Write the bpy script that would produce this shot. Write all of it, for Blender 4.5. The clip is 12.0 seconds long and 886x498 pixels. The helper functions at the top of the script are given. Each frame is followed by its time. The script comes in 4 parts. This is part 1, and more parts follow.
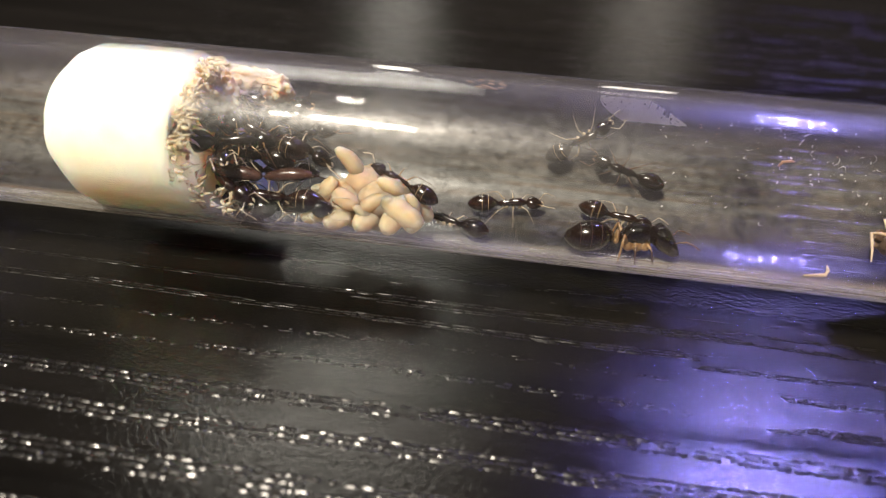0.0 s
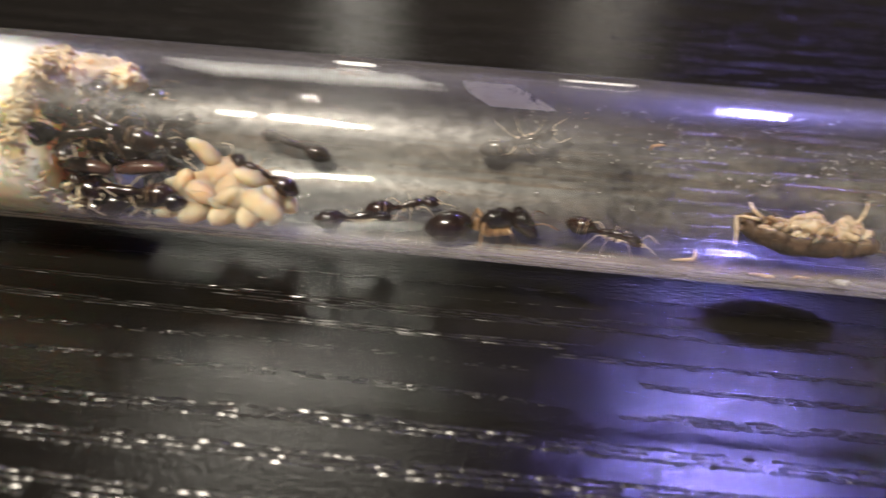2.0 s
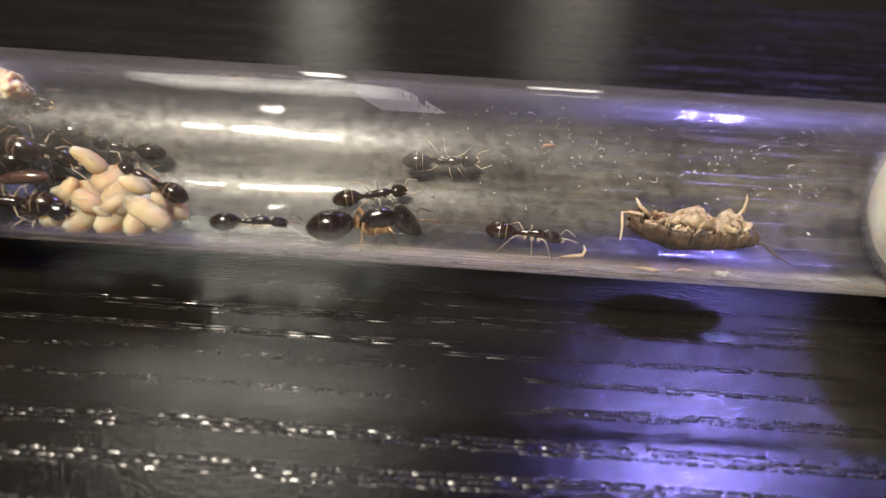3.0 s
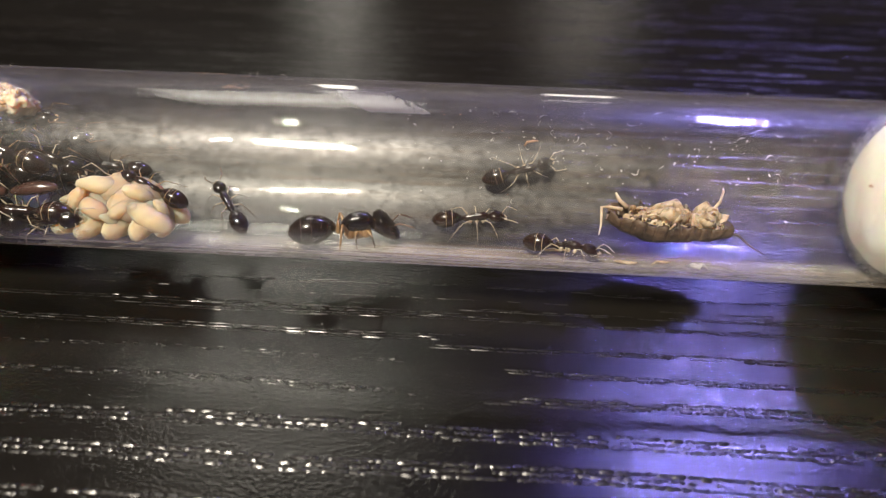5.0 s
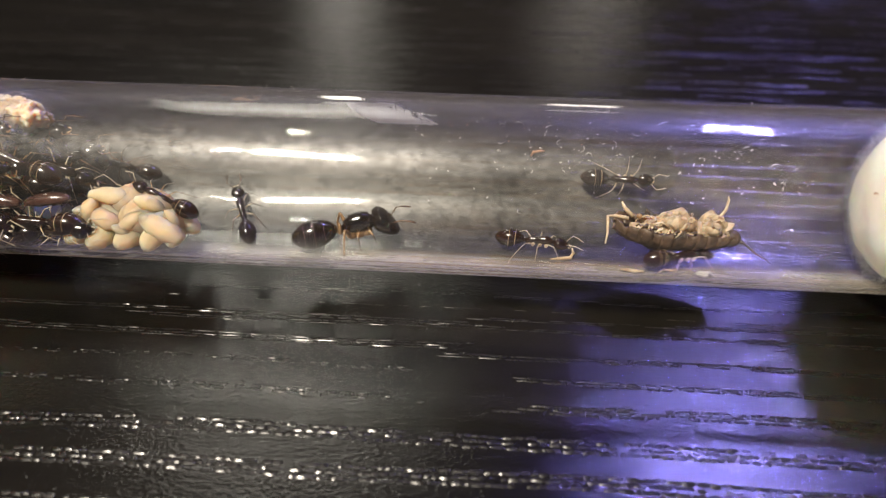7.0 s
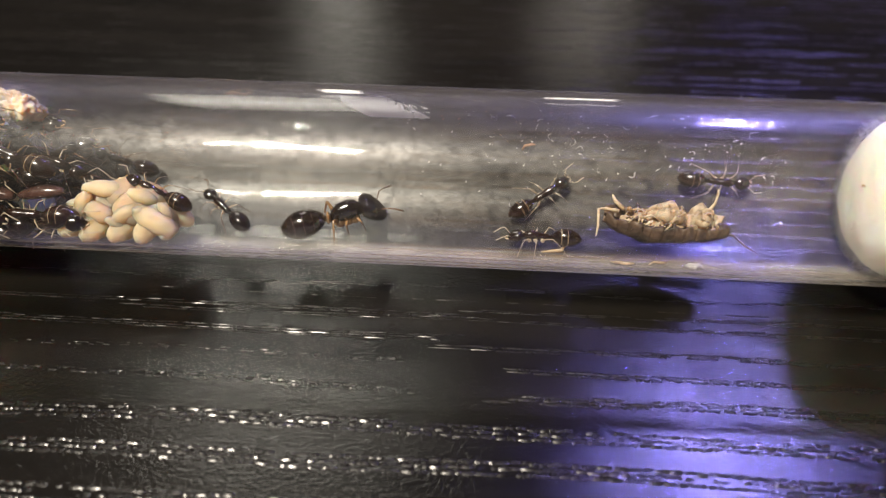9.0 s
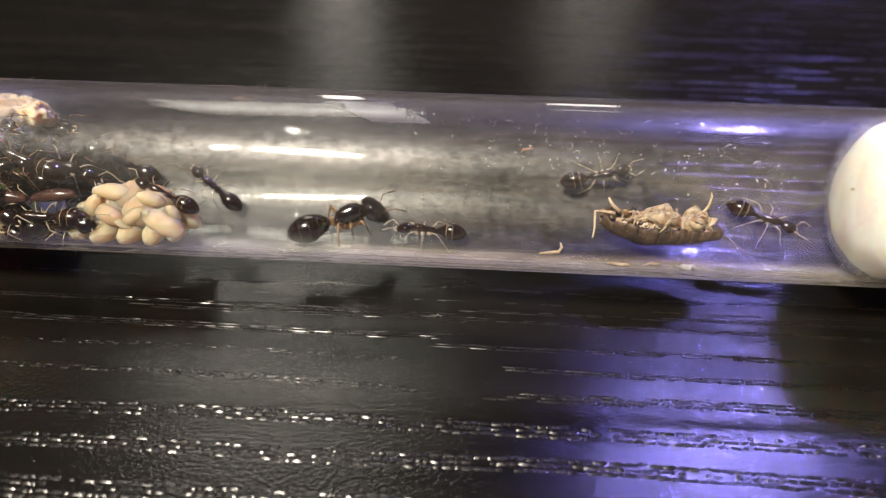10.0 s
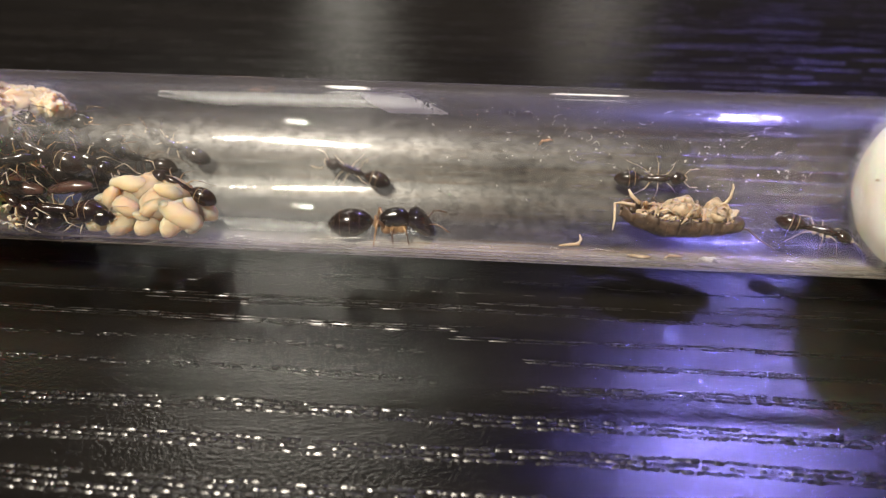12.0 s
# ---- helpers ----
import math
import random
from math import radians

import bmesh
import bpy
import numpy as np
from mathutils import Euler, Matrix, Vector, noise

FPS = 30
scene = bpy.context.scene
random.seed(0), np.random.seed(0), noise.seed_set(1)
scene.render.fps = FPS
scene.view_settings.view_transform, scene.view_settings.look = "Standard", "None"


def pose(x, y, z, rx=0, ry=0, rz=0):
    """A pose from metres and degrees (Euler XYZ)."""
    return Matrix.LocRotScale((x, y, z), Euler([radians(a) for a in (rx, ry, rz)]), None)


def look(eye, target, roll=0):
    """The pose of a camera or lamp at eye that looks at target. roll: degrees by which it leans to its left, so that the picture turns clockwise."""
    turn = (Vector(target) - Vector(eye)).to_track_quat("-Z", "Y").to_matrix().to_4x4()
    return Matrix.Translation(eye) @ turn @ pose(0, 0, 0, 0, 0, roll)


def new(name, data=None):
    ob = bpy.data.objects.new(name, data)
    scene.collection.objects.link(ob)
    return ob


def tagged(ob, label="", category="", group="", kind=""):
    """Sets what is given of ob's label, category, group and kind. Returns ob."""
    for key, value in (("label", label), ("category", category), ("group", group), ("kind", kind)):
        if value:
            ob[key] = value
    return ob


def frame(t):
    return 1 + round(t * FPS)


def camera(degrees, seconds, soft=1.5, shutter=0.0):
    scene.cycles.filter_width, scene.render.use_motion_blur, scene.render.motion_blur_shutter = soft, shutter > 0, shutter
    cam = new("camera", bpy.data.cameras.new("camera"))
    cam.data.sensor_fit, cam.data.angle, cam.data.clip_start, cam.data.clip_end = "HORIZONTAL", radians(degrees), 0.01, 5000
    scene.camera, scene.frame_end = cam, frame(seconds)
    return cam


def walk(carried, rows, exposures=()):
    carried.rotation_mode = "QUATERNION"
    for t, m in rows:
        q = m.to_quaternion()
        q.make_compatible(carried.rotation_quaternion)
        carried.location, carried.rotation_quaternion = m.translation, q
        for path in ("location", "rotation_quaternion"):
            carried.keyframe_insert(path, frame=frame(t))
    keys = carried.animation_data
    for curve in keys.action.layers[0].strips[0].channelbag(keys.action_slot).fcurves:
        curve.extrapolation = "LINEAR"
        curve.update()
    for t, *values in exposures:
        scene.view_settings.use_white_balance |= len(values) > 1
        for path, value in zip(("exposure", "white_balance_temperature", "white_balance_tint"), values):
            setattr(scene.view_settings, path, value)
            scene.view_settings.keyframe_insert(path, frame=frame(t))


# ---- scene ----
MM = 0.001          # the place is a few centimetres across: all its sizes are in millimetres
cam = camera(66.0, 12.0, soft=1.2, shutter=0.5)
cam.data.dof.use_dof, cam.data.dof.focus_distance, cam.data.dof.aperture_fstop = True, 0.063, 22.0
ROWS = [
    (0, -6.24, -51.57, 38.91, 8.27, -38.19, -1.86),
    (0.5, -6.07, -51.80, 39.34, 8.32, -38.19, -1.81),
    (1, -5.15, -50.84, 39.23, 8.22, -38.45, -1.97),
    (1.5, -4.90, -50.63, 38.71, 8.11, -38.29, -1.94),
    (1.7, -4.21, -50.58, 38.85, 7.26, -38.38, -2.29),
    (1.9, 0.82, -48.97, 38.75, 6.26, -39.35, -2.33),
    (2, 2.83, -49.09, 38.54, 5.55, -39.12, -2.41),
    (2.1, 4.31, -49.21, 38.21, 5.07, -38.64, -2.61),
    (2.3, 5.33, -49.39, 38.72, 4.86, -37.82, -2.58),
    (2.5, 5.62, -48.70, 40.04, 4.49, -38.43, -2.53),
    (2.7, 9.24, -48.23, 39.07, 4.42, -38.72, -2.11),
    (3, 10.17, -49.58, 38.51, 2.96, -38.03, -2.55),
    (3.2, 10.48, -48.52, 37.25, 2.64, -38.38, -2.60),
    (4.8, 12.74, -48.12, 42.40, 4.03, -42.12, -0.56),
    (5, 13.13, -49.29, 43.61, 3.61, -41.96, -0.59),
    (5.5, 12.70, -49.45, 43.95, 3.90, -41.47, -0.24),
    (6, 13.02, -49.23, 43.39, 3.90, -41.08, -0.21),
    (6.5, 12.98, -49.59, 43.84, 3.74, -41.01, -0.12),
    (7, 12.87, -49.98, 43.60, 3.75, -40.79, -0.19),
    (9, 13.54, -50.68, 43.44, 3.64, -40.86, -0.26),
    (9.5, 13.75, -51.28, 44.37, 3.83, -41.02, -0.04),
    (10, 13.77, -51.94, 44.55, 3.77, -40.74, -0.15),
    (10.5, 13.35, -51.63, 44.32, 4.14, -40.97, 0.18),
    (11, 12.89, -51.05, 43.09, 4.04, -41.19, 0.15),
    (11.5, 12.67, -51.41, 43.42, 4.21, -41.29, 0.11),
    (12, 12.47, -51.83, 44.09, 4.08, -41.21, 0.13),
]
walk(cam, [(t, pose(x * MM, y * MM, z * MM, 90 + pitch, roll, yaw)) for t, x, y, z, yaw, pitch, roll in ROWS])

# ---- light: a cluster of warm-white ceiling lamps and a violet lamp behind the table ----
world = bpy.data.worlds.new("room")
scene.world = world
world.use_nodes = True
world.node_tree.nodes["Background"].inputs[0].default_value = (0.9, 0.8, 0.65, 1)
world.node_tree.nodes["Background"].inputs[1].default_value = 0.01


def area_lamp(name, at, size, size_y, power, colour):
    data = bpy.data.lights.new(name, "AREA")
    data.shape, data.size, data.size_y, data.energy, data.color = "RECTANGLE", size, size_y, power, colour
    ob = new(name, data)
    ob.matrix_world = look(at, (0, 0, 0))
    return ob


area_lamp("ceiling_lamp", (-0.300, -0.355, 0.88), 0.012, 0.03, 4.0, (1.0, 0.89, 0.74))
area_lamp("ceiling_lamp", (-0.225, -0.39, 0.87), 0.13, 0.022, 21.5, (1.0, 0.89, 0.74))
area_lamp("ceiling_lamp", (-0.355, -0.35, 0.87), 0.03, 0.05, 1.2, (1.0, 0.89, 0.74))
area_lamp("ceiling_lamp", (-0.26, 0.09, 0.96), 0.04, 0.02, 0.8, (1.0, 0.89, 0.74))
area_lamp("back_lamp", (-0.265, 0.66, 0.73), 0.36, 0.28, 2.3, (1.0, 0.94, 0.82))
area_lamp("far_lamp", (-0.32, 1.50, 0.56), 0.08, 0.26, 0.3, (1.0, 0.93, 0.82))
area_lamp("far_lamp", (0.25, 1.52, 0.52), 0.16, 0.14, 0.2, (1.0, 0.90, 0.78))
area_lamp("violet_lamp", (0.375, 0.575, 0.79), 0.12, 0.016, 9.5, (0.33, 0.28, 1.0))


# ---- materials ----
def nodes_of(name):
    m = bpy.data.materials.new(name)
    m.use_nodes = True
    t = m.node_tree
    return m, t, t.nodes["Principled BSDF"], t.nodes["Material Output"]


def add(t, kind, **values):
    n = t.nodes.new(kind)
    for k, v in values.items():
        if k == "operation":
            n.operation = v
        else:
            n.inputs[k.replace("_", " ")].default_value = v
    return n


def ramp(t, source, stops):
    n = t.nodes.new("ShaderNodeValToRGB")
    n.color_ramp.elements[0].position, n.color_ramp.elements[0].color = stops[0][0], (*stops[0][1], 1)
    n.color_ramp.elements[1].position, n.color_ramp.elements[1].color = stops[-1][0], (*stops[-1][1], 1)
    for p, c in stops[1:-1]:
        n.color_ramp.elements.new(p).color = (*c, 1)
    t.links.new(source, n.inputs[0])
    return n.outputs[0]


def grey(v):
    return (v, v, v)


def stretched(t, sx, sy, sz, turn=0.0):
    co = t.nodes.new("ShaderNodeTexCoord")
    mp = t.nodes.new("ShaderNodeMapping")
    mp.inputs["Scale"].default_value = (sx, sy, sz)
    mp.inputs["Rotation"].default_value = (0, 0, radians(turn))
    t.links.new(co.outputs["Object"], mp.inputs[0])
    return mp.outputs[0]


def noise_at(t, where, scale=1.0, detail=3.0, rough=0.55):
    n = add(t, "ShaderNodeTexNoise", Scale=scale, Detail=detail, Roughness=rough)
    t.links.new(where, n.inputs["Vector"])
    return n.outputs["Fac"]


def surface(name, dark, light, rough, scale=900.0, bump=0.0, fine=5000.0, sss=0.0, coat=0.0, spread=(0.35, 0.65), trans=0.0, glow=0.9):
    """A grained surface: two colours by a coarse noise, roughness and relief by a fine one."""
    m, t, b, _ = nodes_of(name)
    w = stretched(t, 1, 1, 1)
    big, small = noise_at(t, w, scale, 4), noise_at(t, w, fine, 2)
    t.links.new(ramp(t, big, [(spread[0], dark), (spread[1], light)]), b.inputs["Base Color"])
    t.links.new(ramp(t, small, [(0.3, grey(rough * 0.8)), (0.7, grey(min(1, rough * 1.25)))]), b.inputs["Roughness"])
    if bump:
        n = add(t, "ShaderNodeBump", Strength=0.6, Distance=bump * MM)
        t.links.new(small, n.inputs["Height"])
        t.links.new(n.outputs[0], b.inputs["Normal"])
    if sss:
        b.inputs["Subsurface Weight"].default_value = sss
        b.inputs["Subsurface Radius"].default_value = (1.0, 0.6, 0.35)
        b.inputs["Subsurface Scale"].default_value = glow * MM
    b.inputs["Coat Weight"].default_value = coat
    b.inputs["Coat Roughness"].default_value = 0.08
    b.inputs["Transmission Weight"].default_value = trans
    return m


def table_material():
    """Black wood-grain laminate: a pebbled lacquer over all, shallow dull streaks along the boards."""
    m, t, b, _ = nodes_of("black_woodgrain")
    turn = -0.8
    tone = noise_at(t, stretched(t, 20, 260, 1, turn), 1.0, 3, 0.5)
    streak = noise_at(t, stretched(t, 14, 900, 1, turn), 1.0, 3, 0.55)
    pebble = noise_at(t, stretched(t, 2700, 3700, 1, turn), 1.0, 2, 0.6)
    cells = add(t, "ShaderNodeTexVoronoi", Scale=1.0)
    t.links.new(stretched(t, 2300, 3300, 1, turn), cells.inputs["Vector"])
    b1 = add(t, "ShaderNodeBump", Strength=1.0, Distance=0.014 * MM)
    t.links.new(streak, b1.inputs["Height"])
    b2 = add(t, "ShaderNodeBump", Strength=1.0, Distance=0.042 * MM)
    t.links.new(pebble, b2.inputs["Height"])
    t.links.new(b1.outputs[0], b2.inputs["Normal"])
    b3 = add(t, "ShaderNodeBump", Strength=1.0, Distance=0.010 * MM)
    b3.invert = True
    t.links.new(cells.outputs["Distance"], b3.inputs["Height"])
    t.links.new(b2.outputs[0], b3.inputs["Normal"])
    t.links.new(b3.outputs[0], b.inputs["Normal"])
    t.links.new(ramp(t, tone, [(0.3, (0.0022, 0.002, 0.0016)), (0.7, (0.0065, 0.0058, 0.0045))]), b.inputs["Base Color"])
    b.inputs["Specular IOR Level"].default_value = 0.4
    t.links.new(ramp(t, streak, [(0.35, grey(0.14)), (0.65, grey(0.17))]), b.inputs["Roughness"])
    return m


def glass_material():
    """Clear thin glass: light goes straight through, the gloss grows at grazing angles; a film of breath and dust lies
    on it, and two pale strips along the tube paint in the light that the wall's edges refract."""
    m, t, b, out = nodes_of("tube_glass")
    t.nodes.remove(b)
    clear = t.nodes.new("ShaderNodeBsdfTransparent")
    clear.inputs[0].default_value = (0.985, 0.99, 0.985, 1)
    facing = t.nodes.new("ShaderNodeLayerWeight")
    facing.inputs[0].default_value = 0.5
    power = add(t, "ShaderNodeMath", operation="POWER")
    power.inputs[1].default_value = 4.0
    t.links.new(facing.outputs["Facing"], power.inputs[0])
    # the solid rim of the wall, where the inner side mirrors all light
    place = t.nodes.new("ShaderNodeTexCoord")
    off = t.nodes.new("ShaderNodeVectorMath")
    off.operation = "MULTIPLY_ADD"
    off.inputs[1].default_value, off.inputs[2].default_value = (0, 1, 1), (0, 0, -AXIS * MM)
    t.links.new(place.outputs["Object"], off.inputs[0])
    far = t.nodes.new("ShaderNodeVectorMath")
    far.operation = "LENGTH"
    t.links.new(off.outputs[0], far.inputs[0])
    split = t.nodes.new("ShaderNodeSeparateXYZ")
    t.links.new(off.outputs[0], split.inputs[0])
    clean = add(t, "ShaderNodeMath", operation="GREATER_THAN")
    clean.inputs[1].default_value = 0.0
    t.links.new(split.outputs[2], clean.inputs[0])
    outside = add(t, "ShaderNodeMath", operation="GREATER_THAN")
    outside.inputs[1].default_value = (R_IN + R_OUT) / 2 * MM
    t.links.new(far.outputs["Value"], outside.inputs[0])
    bare = add(t, "ShaderNodeMath", operation="MULTIPLY")
    t.links.new(outside.outputs[0], bare.inputs[0])
    t.links.new(clean.outputs[0], bare.inputs[1])
    rim = add(t, "ShaderNodeMath", operation="MULTIPLY")
    t.links.new(bare.outputs[0], rim.inputs[0])
    t.links.new(ramp(t, facing.outputs["Facing"], [(0.50, grey(0.0)), (0.62, grey(0.6))]), rim.inputs[1])
    under = clear
    for rough, grow, base in ((0.38, 0.25, 0.012), (0.014, 0.6, 0.022)):
        gloss = t.nodes.new("ShaderNodeBsdfGlossy")
        if rough < 0.1:
            worn = ramp(t, noise_at(t, stretched(t, 300, 900, 900), 1.0, 4, 0.65), [(0.55, grey(rough)), (0.85, grey(0.12))])
            t.links.new(worn, gloss.inputs["Roughness"])
        else:
            gloss.inputs["Roughness"].default_value = rough
        more = add(t, "ShaderNodeMath", operation="MULTIPLY_ADD")
        more.inputs[1].default_value, more.inputs[2].default_value = grow, base
        t.links.new(power.outputs[0], more.inputs[0])
        if rough > 0.1:
            t.links.new(ramp(t, noise_at(t, stretched(t, 900, 1500, 1500), 1.0, 4, 0.7), [(0.40, grey(0.007)), (0.68, grey(0.030))]), more.inputs[2])
        pane = t.nodes.new("ShaderNodeMixShader")
        if rough < 0.1:
            top = add(t, "ShaderNodeMath", operation="MAXIMUM")
            t.links.new(more.outputs[0], top.inputs[0])
            t.links.new(rim.outputs[0], top.inputs[1])
            more = top
        t.links.new(more.outputs[0], pane.inputs[0])
        t.links.new(under.outputs[0], pane.inputs[1])
        t.links.new(gloss.outputs[0], pane.inputs[2])
        under = pane
    film = t.nodes.new("ShaderNodeBsdfDiffuse")
    veil = t.nodes.new("ShaderNodeBsdfTranslucent")
    coat = t.nodes.new("ShaderNodeMixShader")
    coat.inputs[0].default_value = 0.25
    t.links.new(film.outputs[0], coat.inputs[1])
    t.links.new(veil.outputs[0], coat.inputs[2])
    big = noise_at(t, stretched(t, 90, 300, 300), 1.0, 4, 0.65)
    fine = noise_at(t, stretched(t, 900, 1300, 1300), 1.0, 4, 0.7)
    both = add(t, "ShaderNodeMath", operation="MULTIPLY")
    t.links.new(big, both.inputs[0])
    t.links.new(fine, both.inputs[1])
    amount = ramp(t, both.outputs[0], [(0.15, grey(0.005)), (0.38, grey(0.115))])
    # the angle round the tube, for the painted bright rims
    co = t.nodes.new("ShaderNodeTexCoord")
    xyz = t.nodes.new("ShaderNodeSeparateXYZ")
    t.links.new(co.outputs["Object"], xyz.inputs[0])
    down = add(t, "ShaderNodeMath", operation="SUBTRACT")
    down.inputs[0].default_value = AXIS * MM
    t.links.new(xyz.outputs[2], down.inputs[1])
    angle = add(t, "ShaderNodeMath", operation="ARCTAN2")
    t.links.new(xyz.outputs[1], angle.inputs[0])
    t.links.new(down.outputs[0], angle.inputs[1])
    turn = add(t, "ShaderNodeMath", operation="MULTIPLY_ADD")
    turn.inputs[1].default_value, turn.inputs[2].default_value = 1 / (2 * math.pi), 0.5
    t.links.new(angle.outputs[0], turn.inputs[0])
    # refracted light of the wall's lower front and upper back edges, painted as pale film
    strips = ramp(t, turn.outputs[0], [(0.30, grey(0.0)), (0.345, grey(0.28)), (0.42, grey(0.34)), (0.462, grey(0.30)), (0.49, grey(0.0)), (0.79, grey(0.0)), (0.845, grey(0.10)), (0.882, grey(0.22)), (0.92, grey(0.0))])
    rim_light = add(t, "ShaderNodeMath", operation="MULTIPLY")
    t.links.new(strips, rim_light.inputs[0])
    t.links.new(ramp(t, noise_at(t, stretched(t, 200, 500, 500), 1.0, 3, 0.6), [(0.35, grey(0.45)), (0.65, grey(1.0))]), rim_light.inputs[1])
    # more breath has settled on the far wall than on the near one
    share = ramp(t, turn.outputs[0], [(0.0, grey(0.14)), (0.12, grey(0.10)), (0.45, grey(0.12)), (0.56, grey(0.5)), (0.66, grey(1.0)), (0.80, grey(1.0)), (0.86, grey(0.7)), (0.95, grey(0.18))])
    settled = add(t, "ShaderNodeMath", operation="MULTIPLY")
    t.links.new(amount, settled.inputs[0])
    t.links.new(share, settled.inputs[1])
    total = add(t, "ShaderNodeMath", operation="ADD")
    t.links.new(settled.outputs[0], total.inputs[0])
    t.links.new(rim_light.outputs[0], total.inputs[1])
    # the film is grey, with rusty streaks
    stain = ramp(t, noise_at(t, stretched(t, 25, 1500, 1500), 1.0, 3, 0.6), [(0.48, (0.84, 0.82, 0.77)), (0.64, (0.60, 0.40, 0.24))])
    t.links.new(stain, film.inputs[0])
    t.links.new(stain, veil.inputs[0])
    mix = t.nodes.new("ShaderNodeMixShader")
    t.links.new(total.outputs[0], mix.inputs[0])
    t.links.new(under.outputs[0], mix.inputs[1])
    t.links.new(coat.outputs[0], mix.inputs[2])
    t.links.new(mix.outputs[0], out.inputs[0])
    return m


AXIS, R_OUT, R_IN, TABLE_Z = 8.0, 8.0, 7.5, -3.0     # the tube's axis and radii, and the table's top
R_WALK = 7.1        # the way on which the ants' bodies are carried, their feet reaching down to the glass
TABLE = table_material()
LACQUER = surface("black_lacquer", (0.002, 0.002, 0.0016), (0.006, 0.005, 0.004), 0.28, 700.0, 0.006, 5200.0)
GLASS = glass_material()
PAINT = surface("wall_paint", (0.11, 0.10, 0.085), (0.15, 0.135, 0.115), 0.8, 3.0)
COTTON = surface("cotton_wool", (0.87, 0.84, 0.78), (0.93, 0.91, 0.87), 0.95, 160.0, 0.07, 1600.0, 1.0, glow=5.0)
STAINED = surface("damp_cotton", (0.78, 0.66, 0.48), (0.91, 0.85, 0.71), 0.9, 130.0, 0.25, 900.0, 1.0, 0, (0.25, 0.5), glow=11.0)
FLUFF = surface("nest_fluff", (0.36, 0.26, 0.17), (0.60, 0.47, 0.34), 0.9, 300.0, 0.2, 1400.0, 1.0, glow=2.0)
FROTH = surface("soiled_fibre", (0.30, 0.20, 0.115), (0.68, 0.54, 0.38), 0.85, 420.0, 0.25, 1500.0, 0.6, glow=1.5)
SHELL = surface("black_chitin", (0.003, 0.002, 0.0015), (0.011, 0.005, 0.003), 0.17, 500.0, 0.004, 9000.0, 0, 0.5)
BROWN = surface("brown_chitin", (0.004, 0.002, 0.0015), (0.019, 0.007, 0.0035), 0.2, 500.0, 0.004, 9000.0, 0, 0.5)
RED = surface("red_chitin", (0.022, 0.010, 0.008), (0.075, 0.036, 0.028), 0.25, 400.0, 0.004, 7000.0, 0.1, 0.4)
BAND = surface("pale_membrane", (0.12, 0.075, 0.04), (0.40, 0.29, 0.17), 0.3, 900.0, 0.004, 6000.0, 0.1)
AMBER = surface("amber_cuticle", (0.13, 0.07, 0.03), (0.29, 0.18, 0.09), 0.3, 900.0, 0.004, 6000.0, 0.2)
STRAW = surface("straw_cuticle", (0.23, 0.17, 0.115), (0.44, 0.365, 0.27), 0.35, 900.0, 0.004, 6000.0, 0.2)
DUSK = surface("dark_limb", (0.035, 0.018, 0.010), (0.12, 0.065, 0.035), 0.3, 900.0, 0.004, 6000.0)
GRUB = surface("larva_skin", (0.39, 0.25, 0.15), (0.53, 0.375, 0.25), 0.55, 420.0, 0.03, 1800.0, 1.0, 0.0, trans=0.12, glow=5.0)
PALE_GRUB = surface("pupa_skin", (0.46, 0.325, 0.20), (0.61, 0.46, 0.305), 0.55, 420.0, 0.03, 1800.0, 1.0, 0.0, trans=0.12, glow=5.0)
HUSK = surface("dry_husk", (0.22, 0.15, 0.085), (0.54, 0.43, 0.30), 0.55, 700.0, 0.06, 2500.0, 0.25)
RUFFLE = surface("papery_fold", (0.22, 0.15, 0.095), (0.48, 0.37, 0.26), 0.5, 700.0, 0.05, 2500.0, 0.7, glow=0.8)
PLATE = surface("dry_brown_plate", (0.011, 0.0065, 0.0045), (0.095, 0.057, 0.034), 0.5, 450.0, 0.2, 2000.0)
for soft in (GRUB, PALE_GRUB):
    soft.node_tree.nodes["Principled BSDF"].inputs["Specular IOR Level"].default_value = 0.25
DUST = surface("pale_dust", (0.26, 0.25, 0.24), (0.50, 0.48, 0.46), 0.7, 300.0)
RUST = surface("rust_crumb", (0.22, 0.11, 0.06), (0.42, 0.25, 0.15), 0.7, 300.0)


def chalk_material():
    """A thin dried film: half of the light that meets it goes on through."""
    m, t, b, out = nodes_of("chalky_smear")
    t.nodes.remove(b)
    tint = ramp(t, noise_at(t, stretched(t, 900, 900, 900), 1.0, 4, 0.6), [(0.35, (0.86, 0.82, 0.78)), (0.65, (0.96, 0.94, 0.91))])
    a, c = t.nodes.new("ShaderNodeBsdfDiffuse"), t.nodes.new("ShaderNodeBsdfTranslucent")
    mix = t.nodes.new("ShaderNodeMixShader")
    mix.inputs[0].default_value = 0.1
    for k, n in ((1, a), (2, c)):
        t.links.new(tint, n.inputs[0])
        t.links.new(n.outputs[0], mix.inputs[k])
    t.links.new(mix.outputs[0], out.inputs[0])
    return m


CHALK = chalk_material()


# ---- mesh helpers: everything is given in millimetres ----
def part(name, bm, material, parent=None, label="", smooth=True, m=None):
    """One mesh object out of a bmesh in millimetres, under its thing."""
    bmesh.ops.recalc_face_normals(bm, faces=bm.faces)
    for v in bm.verts:
        v.co *= MM
    for f in bm.faces:
        f.smooth = smooth
    data = bpy.data.meshes.new(name)
    bm.to_mesh(data)
    bm.free()
    data.materials.append(material)
    ob = new(name, data)
    ob.parent = parent
    if m is not None:
        ob.matrix_basis = m
    return tagged(ob, label)


